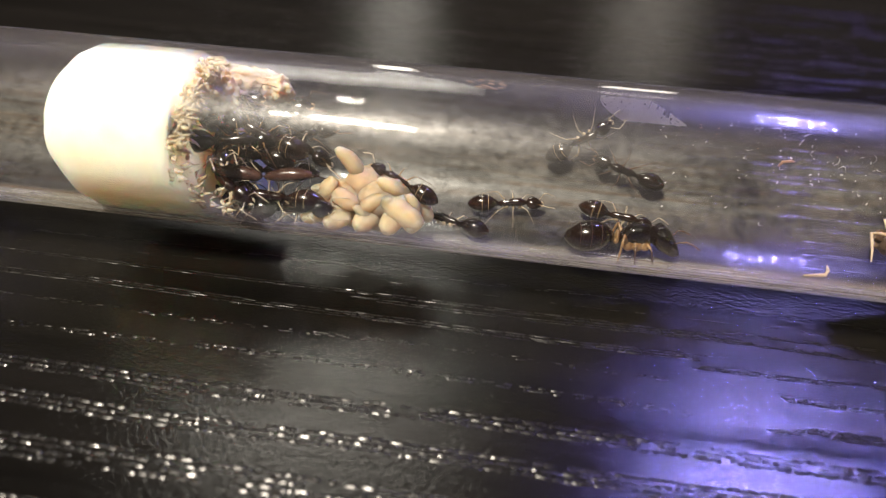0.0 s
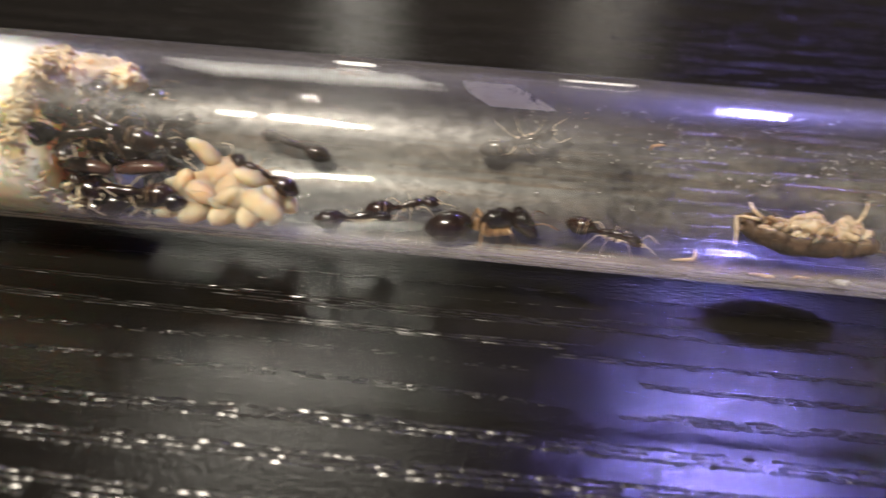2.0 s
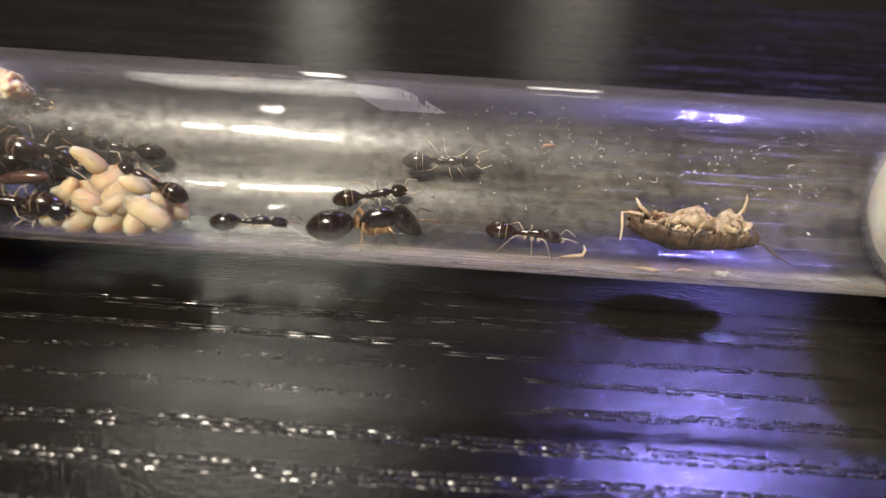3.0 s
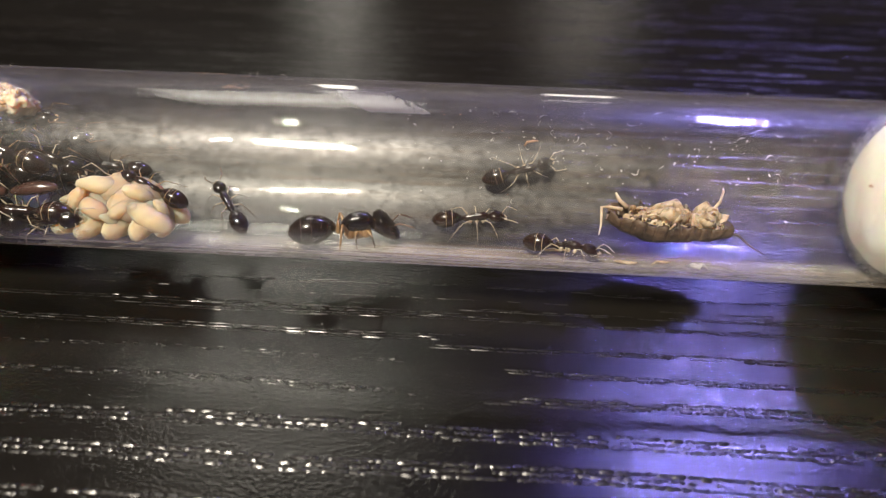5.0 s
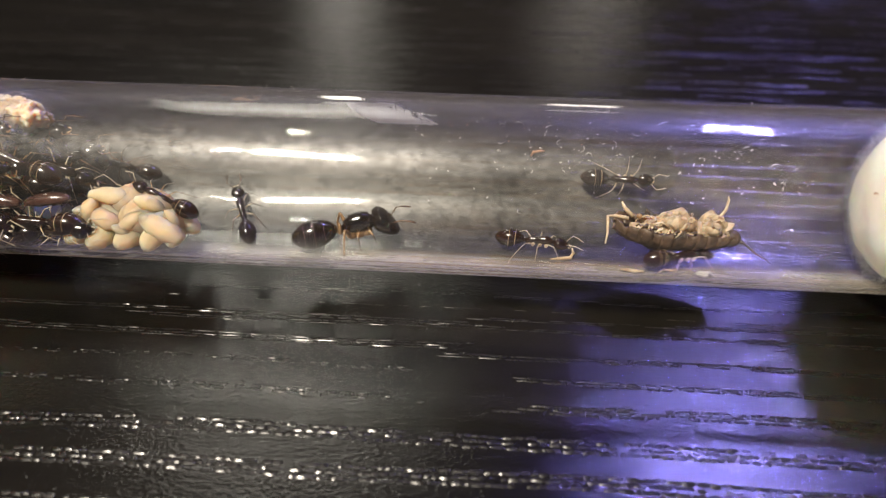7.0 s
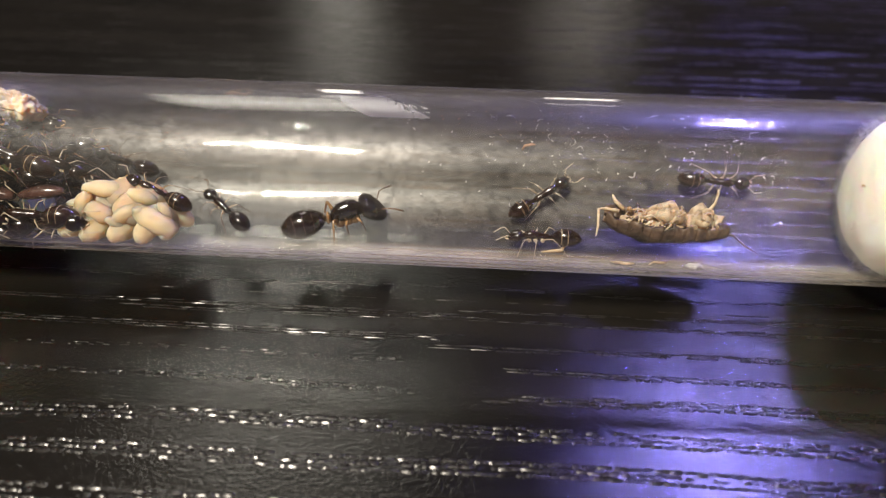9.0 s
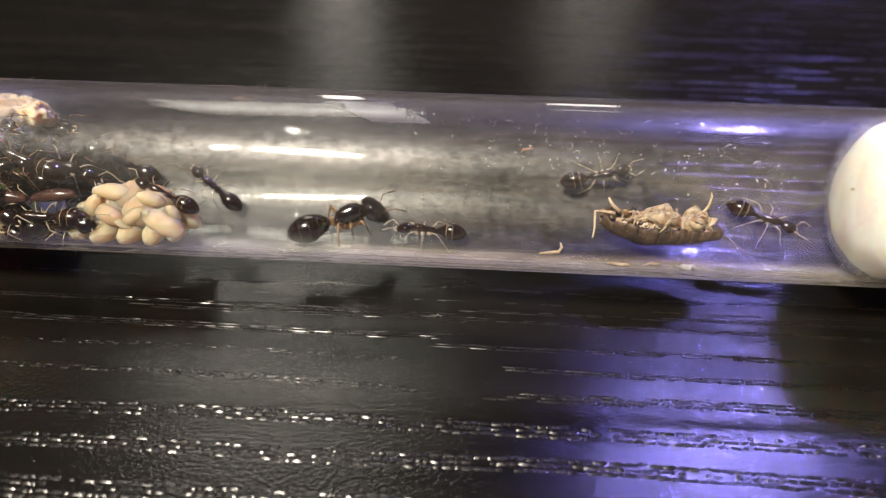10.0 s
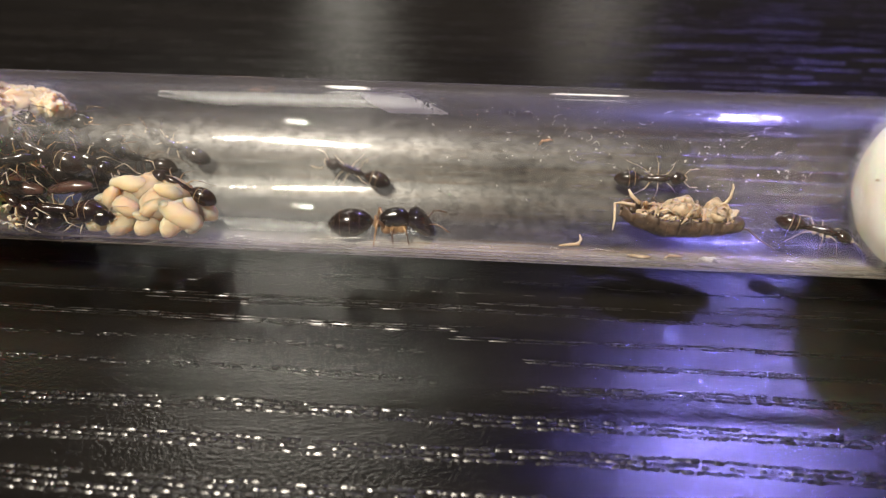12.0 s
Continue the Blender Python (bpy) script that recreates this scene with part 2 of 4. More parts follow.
def empty(name, m=None):
    ob = new(name)
    ob.empty_display_size = MM
    if m is not None:
        ob.matrix_basis = m
    return ob


def ball(bm, at, size, turn=(0, 0, 0), u=14, v=9):
    m = Matrix.LocRotScale(Vector(at), Euler([radians(a) for a in turn]), Vector(size))
    return bmesh.ops.create_uvsphere(bm, u_segments=u, v_segments=v, radius=1.0, matrix=m)["verts"]


def ring_loft(bm, rings, caps=True):
    """Skin over closed rings of equal length."""
    made = [[bm.verts.new(p) for p in r] for r in rings]
    n = len(made[0])
    for a, b in zip(made, made[1:]):
        for i in range(n):
            bm.faces.new((a[i], a[(i + 1) % n], b[(i + 1) % n], b[i]))
    if caps:
        bm.faces.new(made[0][::-1])
        bm.faces.new(made[-1])
    return made


def lathe(bm, profile, sides=16, wide=1.0, high=1.0, flat=0.0):
    """A body along x. profile: (x, radius, height of its middle)."""
    rings = []
    for x, r, z in profile:
        ring = []
        for i in range(sides):
            a = 2 * math.pi * i / sides
            c, s = math.cos(a), math.sin(a)
            ring.append((x, r * wide * c, z + r * high * (s if s > 0 else s * (1 - flat))))
        rings.append(ring)
    ring_loft(bm, rings)


def limb(bm, points, radii, sides=7):
    """A tapering limb through the points."""
    pts = [Vector(p) for p in points]
    rings = []
    side = Vector((0, 0, 1))
    for i, p in enumerate(pts):
        d = (pts[min(i + 1, len(pts) - 1)] - pts[max(i - 1, 0)]).normalized()
        a = d.cross(side)
        a = (a if a.length > 0.05 else d.cross(Vector((0, 1, 0.2)))).normalized()
        b = d.cross(a)
        r = radii[i] if i < len(radii) else radii[-1]
        rings.append([p + a * (r * math.cos(2 * math.pi * k / sides)) + b * (r * math.sin(2 * math.pi * k / sides)) for k in range(sides)])
    ring_loft(bm, rings)


def smooth_profile(stops, n=14):
    """(x, r, z) stops, filled in by a smooth curve."""
    out = []
    for i in range(n + 1):
        u = i / n * (len(stops) - 1)
        k = min(int(u), len(stops) - 2)
        f = u - k
        f = f * f * (3 - 2 * f) if 0 < k < len(stops) - 2 else f
        a, b = stops[k], stops[k + 1]
        out.append(tuple(a[j] + (b[j] - a[j]) * f for j in range(3)))
    return out


def egg(x0, x1, r, z0, z1, n=12, fat=0.45, point=0.75):
    """Profile of an egg-like body from x0 to x1, thickest at the share fat of its length."""
    out = []
    for i in range(n + 1):
        u = 0.5 - 0.5 * math.cos(math.pi * i / n)
        w = u / fat * 0.5 if u < fat else 0.5 + (u - fat) / (1 - fat) * 0.5
        s = max(math.sin(math.pi * w), 0) ** point
        out.append((x0 + (x1 - x0) * u, max(r * s, 0.015), z0 + (z1 - z0) * u))
    return out


# ---- the setting ----

def on_tube(x, phi, head=0.0, r=R_WALK, lift=0.0, tip=0.0):
    """A pose on the tube's inner wall: x along it, phi degrees up its back from the bottom, head degrees from the tube's way."""
    p, h = radians(phi), radians(head)
    up = Vector((0, -math.sin(p), math.cos(p)))
    back = Vector((0, math.cos(p), math.sin(p)))
    ahead = Vector((1, 0, 0)) * math.cos(h) + back * math.sin(h)
    left = up.cross(ahead)
    at = Vector((x, 0, AXIS)) - up * (r - lift)
    m = Matrix((ahead, left, up)).transposed().to_4x4()
    m.translation = at * MM
    return m @ pose(0, 0, 0, 0, -tip, 0)


def build_setting():
    bm = bmesh.new()
    bmesh.ops.create_cube(bm, size=1, matrix=Matrix.LocRotScale((0, 150, TABLE_Z - 12.5), None, (1400, 800, 25)))
    bmesh.ops.bevel(bm, geom=list(bm.edges), offset=1.5, segments=2, affect="EDGES")
    top = part("table_top", bm, TABLE, None, "black wood-grain laminate table top under the glass tube", False)
    tagged(top, "", "table top", "", "structure")
    for name, at, size in (("wall_north", (0, 1600, 300), (4000, 40, 2600)), ("wall_south", (0, -1800, 300), (4000, 40, 2600)),
                           ("wall_east", (2020, -100, 300), (40, 3360, 2600)), ("wall_west", (-2020, -100, 300), (40, 3360, 2600)),
                           ("ceiling", (0, -100, 1620), (4080, 3440, 40)), ("floor", (0, -100, -1020), (4080, 3440, 40))):
        bm = bmesh.new()
        bmesh.ops.create_cube(bm, size=1, matrix=Matrix.LocRotScale(at, None, size))
        tagged(part(name, bm, PAINT, None, "plain painted " + name.split("_")[0] + " of the dim room", False), "", name.split("_")[0], "", "structure")


build_setting()


def grain_lines():
    """The raised grain of the laminate beside the tube: hairlines of lacquer and broad rows of beads, all along the boards."""
    rnd = random.Random(17)
    # the line's y, its rows, the width of a row, the length of its beads, the share that is there, from x to x
    lines = ((-2.9, 2, 0.14, 1.2, 0.5, -60, 70), (-4.6, 1, 0.12, 1.2, 0.35, -60, 70), (-5.5, 2, 0.16, 1.8, 0.8, 8, 75), (-6.4, 2, 0.2, 1.8, 0.95, -75, 16),
             (-7.1, 2, 0.18, 1.8, 0.8, -24, 60), (-9.2, 3, 0.2, 1.6, 0.9, -75, 14), (-10.4, 2, 0.22, 2.4, 0.95, 8, 75), (-12.1, 2, 0.16, 0.5, 0.35, -75, 10),
             (-12.8, 2, 0.22, 2.2, 0.95, 12, 75), (-15.2, 2, 0.22, 0.5, 0.45, -75, 10), (-15.7, 3, 0.24, 2.0, 0.95, 14, 75), (-19.2, 3, 0.32, 0.75, 0.85, -75, 75),
             (-22.4, 3, 0.34, 0.8, 0.9, -75, 75), (-26.5, 4, 0.36, 0.8, 0.85, -75, 75), (-31.0, 4, 0.38, 0.7, 0.8, -75, 75))
    lines += tuple((16.5 + 2.1 * n + rnd.uniform(-0.6, 0.6), 2, 0.30, 6.0, 0.45, -70, 130) for n in range(34))
    lines += tuple((y, 2, 0.20, 2.4, 0.6, 20, 75) for y in (2.6, 5.1, 7.2, 9.6, 11.9, 14.1))
    verts, faces = [], []
    for k, (y0, rows, wide, long, share, x0, x1) in enumerate(lines):
        for j in range(rows):
            x = x0 + rnd.uniform(0, 3)
            while x < x1:
                size = long * rnd.uniform(0.5, 1.6)
                here = share * (0.55 + 1.1 * (0.5 + 0.5 * noise.noise((x * 0.11, k * 5.1, j * 2.3))))
                ends = min(1.0, (x - x0) / 5, (x1 - x) / 5)
                if rnd.random() < here * ends:
                    y = y0 + (j - (rows - 1) / 2) * wide * 1.5 + 0.45 * noise.noise((x * 0.045, k * 3.3, 0)) + 0.10 * noise.noise((x * 0.5, k, j * 9.0)) + rnd.uniform(-0.1, 0.1) * wide
                    w, h = wide * rnd.uniform(0.45, 0.65), wide * (rnd.uniform(0.055, 0.115) if y0 > 0 and x > 20 else rnd.uniform(0.02, 0.05) if y0 > 0 else rnd.uniform(0.14, 0.30) if x > 14 and y0 > -18 else rnd.uniform(0.05, 0.32))
                    base = len(verts)
                    for u, tall in ((0.0, 0.0), (0.10, 0.75), (0.35, 1.0), (0.65, 0.9), (0.92, 0.7), (1.0, 0.0)):
                        half = w * (0.35 + 0.65 * min(1, tall * 1.2)) * rnd.uniform(0.8, 1.15)
                        px, py = x + size * u, y + 0.12 * wide * rnd.uniform(-1, 1)
                        for c in (-1.0, -0.14, 0.0, 0.14, 1.0):
                            verts.append((px * MM, (py + half * c) * MM, (TABLE_Z - 0.005 + h * tall * (1 - abs(c))) * MM))
                    for a in range(5):
                        for b in range(4):
                            i = base + a * 5 + b
                            faces.append((i, i + 5, i + 6, i + 1))
                x += size * rnd.uniform(0.85, 1.1)
    data = bpy.data.meshes.new("grain_line")
    data.from_pydata(verts, [], faces)
    for f in data.polygons:
        f.use_smooth = True
    data.materials.append(LACQUER)
    tagged(new("grain_line", data), "raised black lacquer beads along the grain of the table top", "wood grain", "", "stuff")


grain_lines()


def glass_tube():
    tube = empty("glass_tube")
    x0, x1, n, sides = -80.0, 70.0, 60, 96
    outer = [(x0 - 7.9 * math.sin(a), R_OUT * math.cos(a)) for a in [math.pi / 2 * k / 10 for k in range(9, 0, -1)]]
    outer += [(x0 + (x1 - x0) * i / n, R_OUT) for i in range(n + 1)]
    inner = [(x1, R_IN)] + [(x1 + (x0 - x1) * i / n, R_IN) for i in range(1, n + 1)]
    inner += [(x0 - 6.9 * math.sin(a), R_IN * math.cos(a)) for a in [math.pi / 2 * k / 10 for k in range(1, 10)]]
    bm = bmesh.new()
    rings = [[(x, r * math.cos(2 * math.pi * k / sides), AXIS + r * math.sin(2 * math.pi * k / sides)) for k in range(sides)] for x, r in outer + inner]
    ring_loft(bm, rings)
    part("glass_wall", bm, GLASS, tube, "clear dusty glass")
    for x in (-72.0, 67.0):
        bm = bmesh.new()
        lathe(bm, [(x - 2, R_OUT + 0.02, AXIS), (x - 2, R_OUT - TABLE_Z - 0.4, AXIS), (x - 1.6, R_OUT - TABLE_Z, AXIS), (x + 1.6, R_OUT - TABLE_Z, AXIS), (x + 2, R_OUT - TABLE_Z - 0.4, AXIS), (x + 2, R_OUT + 0.02, AXIS)], 48)
        bmesh.ops.delete(bm, geom=[f for f in bm.faces if len(f.verts) > 4], context="FACES")
        part("rubber_ring", bm, DUSK, tube, "dark rubber ring that keeps the tube off the table")
    tagged(tube, "clear glass test tube lying on a black wood-grain table", "test tube")


glass_tube()


def rough_ring(x, r, sides, seed, wobble):
    out = []
    for k in range(sides):
        a = 2 * math.pi * k / sides
        rr = r * R_IN / 7.0 * (1 + wobble * noise.noise((math.cos(a) * 2 + seed, math.sin(a) * 2, x * 0.35)))
        out.append((x + wobble * 9 * noise.noise((math.cos(a) * 1.6, math.sin(a) * 1.6 + seed, x * 0.2 + 7)) * (r / 7), rr * math.cos(a), AXIS + rr * math.sin(a)))
    return out


def fibres(count, seed, x, spread, radius, reach, way, thick=0.018):
    """Loose curled hairs standing off a cotton face."""
    rnd = random.Random(seed)
    bm = bmesh.new()
    for _ in range(count):
        a, r = rnd.uniform(0, 2 * math.pi), radius * math.sqrt(rnd.uniform(0.1, 1))
        p = Vector((x(r) + rnd.uniform(-spread, spread) * 0.4, r * math.cos(a), AXIS + r * math.sin(a)))
        d = Vector((way * rnd.uniform(0.2, 1), math.cos(a) * 0.7 + rnd.uniform(-0.6, 0.6), math.sin(a) * 0.7 + rnd.uniform(-0.6, 0.6))).normalized()
        pts = [p - d * 0.4]
        for _ in range(5):
            d = (d + Vector([rnd.uniform(-0.55, 0.55) for _ in range(3)])).normalized()
            q = pts[-1] + d * rnd.uniform(0.25, 1) * reach / 4
            s = math.hypot(q.y, q.z - AXIS)
            if s > R_IN - 0.06:
                q.y, q.z = q.y * (R_IN - 0.06) / s, AXIS + (q.z - AXIS) * (R_IN - 0.06) / s
            pts.append(q)
        limb(bm, pts, [thick] * 5 + [thick * 0.4], 3)
    return bm


def cotton_plug_left():
    plug = empty("cotton_plug")
    bm = bmesh.new()
    prof = [(-48.2, 0.8), (-47.9, 2.4), (-47.2, 3.9), (-46.2, 5.1), (-44.8, 6.1), (-43.2, 6.75), (-41.0, 6.94), (-39, 6.96), (-36.5, 6.96), (-35.0, 6.9)]
    ring_loft(bm, [rough_ring(x, r, 72, 3, 0.065 if r < 6.9 else 0.004) for x, r in prof])
    for v in bm.verts:
        if v.co.x > -40:
            f = (v.co.x + 40) / 5
            v.co.x += f * (5.4 * max(0, (AXIS - v.co.z) / 7) + 0.9 * max(0, -v.co.y / 7) + 0.5 * noise.noise(v.co * 0.6))
    part("body", bm, STAINED, plug, "cream damp cotton pressed against the glass")
    part("loose_fibre", fibres(900, 5, lambda r: -48.1 + 0.085 * r * r, 0.5, 6.2, 1.1, -1, 0.010), COTTON, plug, "loose white hairs")
    # the torn face towards the nest: ragged brownish tufts
    rnd = random.Random(11)
    for k in range(46):
        a = radians(k * 137.5 + rnd.uniform(-8, 8))
        up = math.sin(a)
        r = rnd.uniform(4.6, 6.5)
        size = rnd.uniform(0.32, 0.7)
        bm = bmesh.new()
        v = ball(bm, (0, 0, 0), (size * rnd.uniform(1.0, 1.7), size * 1.1, size * 0.8), (0, 0, 0), 16, 10)
        for w in v:
            w.co += w.co.normalized() * (0.6 * noise.noise(w.co * 1.6 + Vector((k * 5, 0, 0))) + 0.4 * noise.noise(w.co * 4.4 + Vector((0, k * 3, 0))))
        at = Vector((-35.3 + rnd.uniform(-0.5, 1.2) + rnd.uniform(0.5, 3.2) * max(up, 0) ** 2, r * math.cos(a), AXIS + r * up))
        part("tuft", bm, FROTH, plug, "", True, Matrix.Translation(at * MM) @ pose(0, 0, 0, math.degrees(a) - 90, rnd.uniform(-25, 25), rnd.uniform(-25, 25)))
    bm = bmesh.new()
    for k in range(420):
        a = radians(rnd.uniform(85, 265))
        low, front, up = max(0, -math.sin(a)), max(0, -math.cos(a)), max(0, math.sin(a))
        r = R_IN - 0.15 - 1.9 * rnd.random() ** 2
        p = Vector((-34.9 + 4.8 * low + 0.9 * front + 2.2 * up ** 2 + rnd.uniform(-0.9, 0.5), r * math.cos(a), AXIS + r * math.sin(a)))
        d = Vector((rnd.uniform(0.1, 1), rnd.uniform(-0.8, 0.8), rnd.uniform(-0.8, 0.8))).normalized()
        pts = [p]
        for _ in range(3):
            d = (d + Vector([rnd.uniform(-0.5, 0.5) for _ in range(3)])).normalized()
            q = pts[-1] + d * rnd.uniform(0.15, 0.5)
            far = math.hypot(q.y, q.z - AXIS)
            if far > R_IN - 0.12:
                q.y, q.z = q.y * (R_IN - 0.12) / far, AXIS + (q.z - AXIS) * (R_IN - 0.12) / far
            pts.append(q)
        thick = rnd.uniform(0.05, 0.19)
        limb(bm, pts, [thick, thick * 1.2, thick * 0.8, thick * 0.2], 6)
    part("frayed_rim", bm, FROTH, plug, "tan shreds of torn cotton")
    for at, size, turn in (((-32.6, 2.6, 12.4), (2.9, 1.9, 1.5), (20, 12, 0)), ((-33.8, -1.0, 12.6), (1.9, 1.8, 1.2), (-20, 0, 10)), ((-30.4, 3.2, 12.0), (2.0, 1.2, 1.1), (30, 30, 0)), ((-34.4, 0.2, 11.4), (1.7, 2.0, 1.6), (0, 20, 0)), ((-35.0, -3.2, 11.6), (1.4, 1.4, 1.4), (20, 0, 0)), ((-31.8, 0.6, 12.2), (2.0, 1.5, 1.3), (0, 15, 20)), ((-28.6, 2.6, 12.3), (2.1, 1.4, 1.2), (0, 10, 0)), ((-28.8, 3.8, 10.6), (1.7, 0.9, 1.2), (0, 0, 15)),
                           ((-34.4, -4.4, 4.2), (1.6, 1.5, 1.6), (0, 20, 0)), ((-34.6, -4.6, 9.6), (1.2, 1.0, 1.6), (0, 0, 0)), ((-32.8, -3.4, 2.8), (2.2, 1.4, 0.9), (0, 0, 0))):
        bm = bmesh.new()
        v = ball(bm, (0, 0, 0), size, (0, 0, 0), 60, 36)
        for w in v:
            w.co += w.co.normalized() * (0.8 * noise.noise(w.co * 0.45 + Vector(at)) + 0.5 * noise.noise(w.co * 1.5) + 0.32 * noise.noise(w.co * 4.0) + 0.08 * noise.noise(w.co * 9.0))
        part("fluff", bm, FLUFF if at[2] > 10 else FROTH, plug, "beige pulled-out wad", True, Matrix.Translation(Vector(at) * MM) @ pose(0, 0, 0, *turn))
    for k in range(9):
        a = radians(rnd.uniform(60, 260))
        bm = bmesh.new()
        ball(bm, (-35.2 + rnd.uniform(-0.4, 0.5), 6.55 * math.cos(a), AXIS + 6.55 * math.sin(a)), (0.22, 0.2, 0.16), (0, 0, 0), 8, 6)
        part("speck", bm, RUST, plug, "brown speck")
    bm = bmesh.new()
    for k in range(900):
        p = Vector((-34.5 + rnd.uniform(0, 5.5), rnd.uniform(-1.5, 4.5), 12.4 + rnd.uniform(-1.4, 1.4)))
        d = Vector((rnd.uniform(0.2, 1), rnd.uniform(-0.6, 0.6), rnd.uniform(-0.7, 0.3))).normalized()
        pts = [p]
        for _ in range(5):
            d = (d + Vector([rnd.uniform(-0.4, 0.4) for _ in range(3)])).normalized()
            q = pts[-1] + d * rnd.uniform(0.25, 0.6)
            far = math.hypot(q.y, q.z - AXIS)
            if far > 6.9:
                q.y, q.z = q.y * 6.9 / far, AXIS + (q.z - AXIS) * 6.9 / far
            pts.append(q)
        limb(bm, pts, [0.008, 0.010, 0.009, 0.008, 0.006, 0.003], 3)
    part("teased_fibre", bm, FLUFF, plug, "beige teased fibres")
    part("frayed_edge", fibres(420, 8, lambda r: -34.6, 1.8, 6.8, 1.5, 1, 0.016), FROTH, plug, "brown frayed fibres")
    tagged(plug, "cream cotton plug, soiled and torn towards the ants", "cotton plug")


def cotton_plug_right():
    plug = empty("cotton_plug")
    bm = bmesh.new()
    prof = [(46.2, 0.7), (46.3, 2.3), (46.6, 3.8), (47.2, 5.1), (48.2, 6.1), (49.6, 6.7), (51.6, 6.93), (57, 6.96), (61, 6.96), (64, 6.7), (65.5, 5.5), (66, 3)]
    full = []
    for (xa, ra), (xb, rb) in zip(prof, prof[1:]):
        full += [(xa + (xb - xa) * k / 4, ra + (rb - ra) * k / 4) for k in range(4)]
    full = [full[0]] + [tuple(sum(q[j] * w for q, w in zip(full[k - 1:k + 2], (0.25, 0.5, 0.25))) for j in (0, 1)) for k in range(1, len(full) - 1)] + [full[-1]]
    ring_loft(bm, [rough_ring(x, r, 110, 9, 0.012 if r < 6.9 else 0.004) for x, r in full + [prof[-1]]])
    for v in bm.verts:
        if v.co.x < 52:
            v.co += Vector((-1, 0, 0)) * (0.3 * noise.noise(v.co * 0.3) + 0.03 * noise.noise(v.co * 1.3) - 0.9)
    part("body", bm, COTTON, plug, "clean white cotton wool")
    part("loose_fibre", fibres(5000, 15, lambda r: 47.0 + 0.04 * r * r, 0.6, 7.2, 1.3, -0.8, 0.005), COTTON, plug, "loose white hairs")
    rnd = random.Random(4)
    for k in range(5):
        bm = bmesh.new()
        a, r = rnd.uniform(0.3, 5), rnd.uniform(0.8, 4)
        ball(bm, (47.1 + 0.045 * r * r, r * math.cos(a) - 0.6, AXIS + r * math.sin(a)), (0.12, 0.28, 0.1), (0, 0, rnd.uniform(0, 90)), 8, 5)
        part("speck", bm, RUST, plug, "brown speck")
    tagged(plug, "clean white cotton plug closing the open end", "cotton plug")


cotton_plug_left()
cotton_plug_right()


# ---- ants ----
def gaster(root, x0, x1, r, z0, z1, shell, band, n_bands=2):
    prof = egg(x0, x1, r, z0, z1, 18, 0.52, 0.58)
    bm = bmesh.new()
    lathe(bm, prof, 20, 0.98, 1.0)
    g = part("gaster", bm, shell, root)
    for k in range(n_bands):
        u = 0.30 + 0.21 * k
        x = x0 + (x1 - x0) * u
        near = min(range(len(prof)), key=lambda i: abs(prof[i][0] - x))
        lo, hi = prof[near], prof[min(near + 1, len(prof) - 1)]
        f = (x - lo[0]) / (hi[0] - lo[0] + 1e-9)
        rr, zz = lo[1] + (hi[1] - lo[1]) * f, lo[2] + (hi[2] - lo[2]) * f
        w = abs(x1 - x0) * (0.011 if band is BAND else 0.005)
        bm = bmesh.new()
        lathe(bm, [(x - w, rr * 0.96, zz), (x - w * 0.5, rr * 1.012, zz), (x + w * 0.5, rr * 1.012, zz), (x + w, rr * 0.96, zz)], 20, 0.98, 1.0)
        part("segment_band", bm, band, g, "pale seam between the plates")
    return g


def leg(root, hip, knee, foot, thick, upper, lower):
    """One leg, turning about its hip: thick upper half, thin shin and a bent foot."""
    hip, knee, foot = Vector(hip), Vector(knee) - Vector(hip), Vector(foot) - Vector(hip)
    bm = bmesh.new()
    limb(bm, [(0, 0, 0), knee * 0.12, knee * 0.45 + Vector((0, 0, 0.05)), knee * 0.85, knee], [thick * 0.9, thick * 1.5, thick * 1.25, thick * 0.9, thick * 0.7])
    ob = part("leg", bm, upper, root, "", True, Matrix.Translation(hip * MM))
    ankle = knee.lerp(foot, 0.72)
    bm = bmesh.new()
    limb(bm, [knee * 0.97, knee.lerp(foot, 0.3) + Vector((0, 0, 0.06)), ankle, ankle.lerp(foot, 0.6) + Vector((0, 0, -0.08)), foot], [thick * 0.75, thick * 0.7, thick * 0.5, thick * 0.4, thick * 0.3], 6)
    part("shin", bm, lower, ob)
    return ob


def antenna(root, base, elbow, tip, thick, material):
    base, elbow, tip = Vector(base), Vector(elbow) - Vector(base), Vector(tip) - Vector(base)
    bm = bmesh.new()
    limb(bm, [(0, 0, 0), elbow * 0.5 + Vector((0, 0, 0.05)), elbow], [thick * 0.7, thick * 0.8, thick], 6)
    limb(bm, [elbow, elbow.lerp(tip, 0.4) + Vector((0, 0, 0.08)), elbow.lerp(tip, 0.8), tip], [thick * 0.8, thick, thick * 1.15, thick * 0.6], 6)
    return part("antenna", bm, material, root, "", True, Matrix.Translation(base * MM))


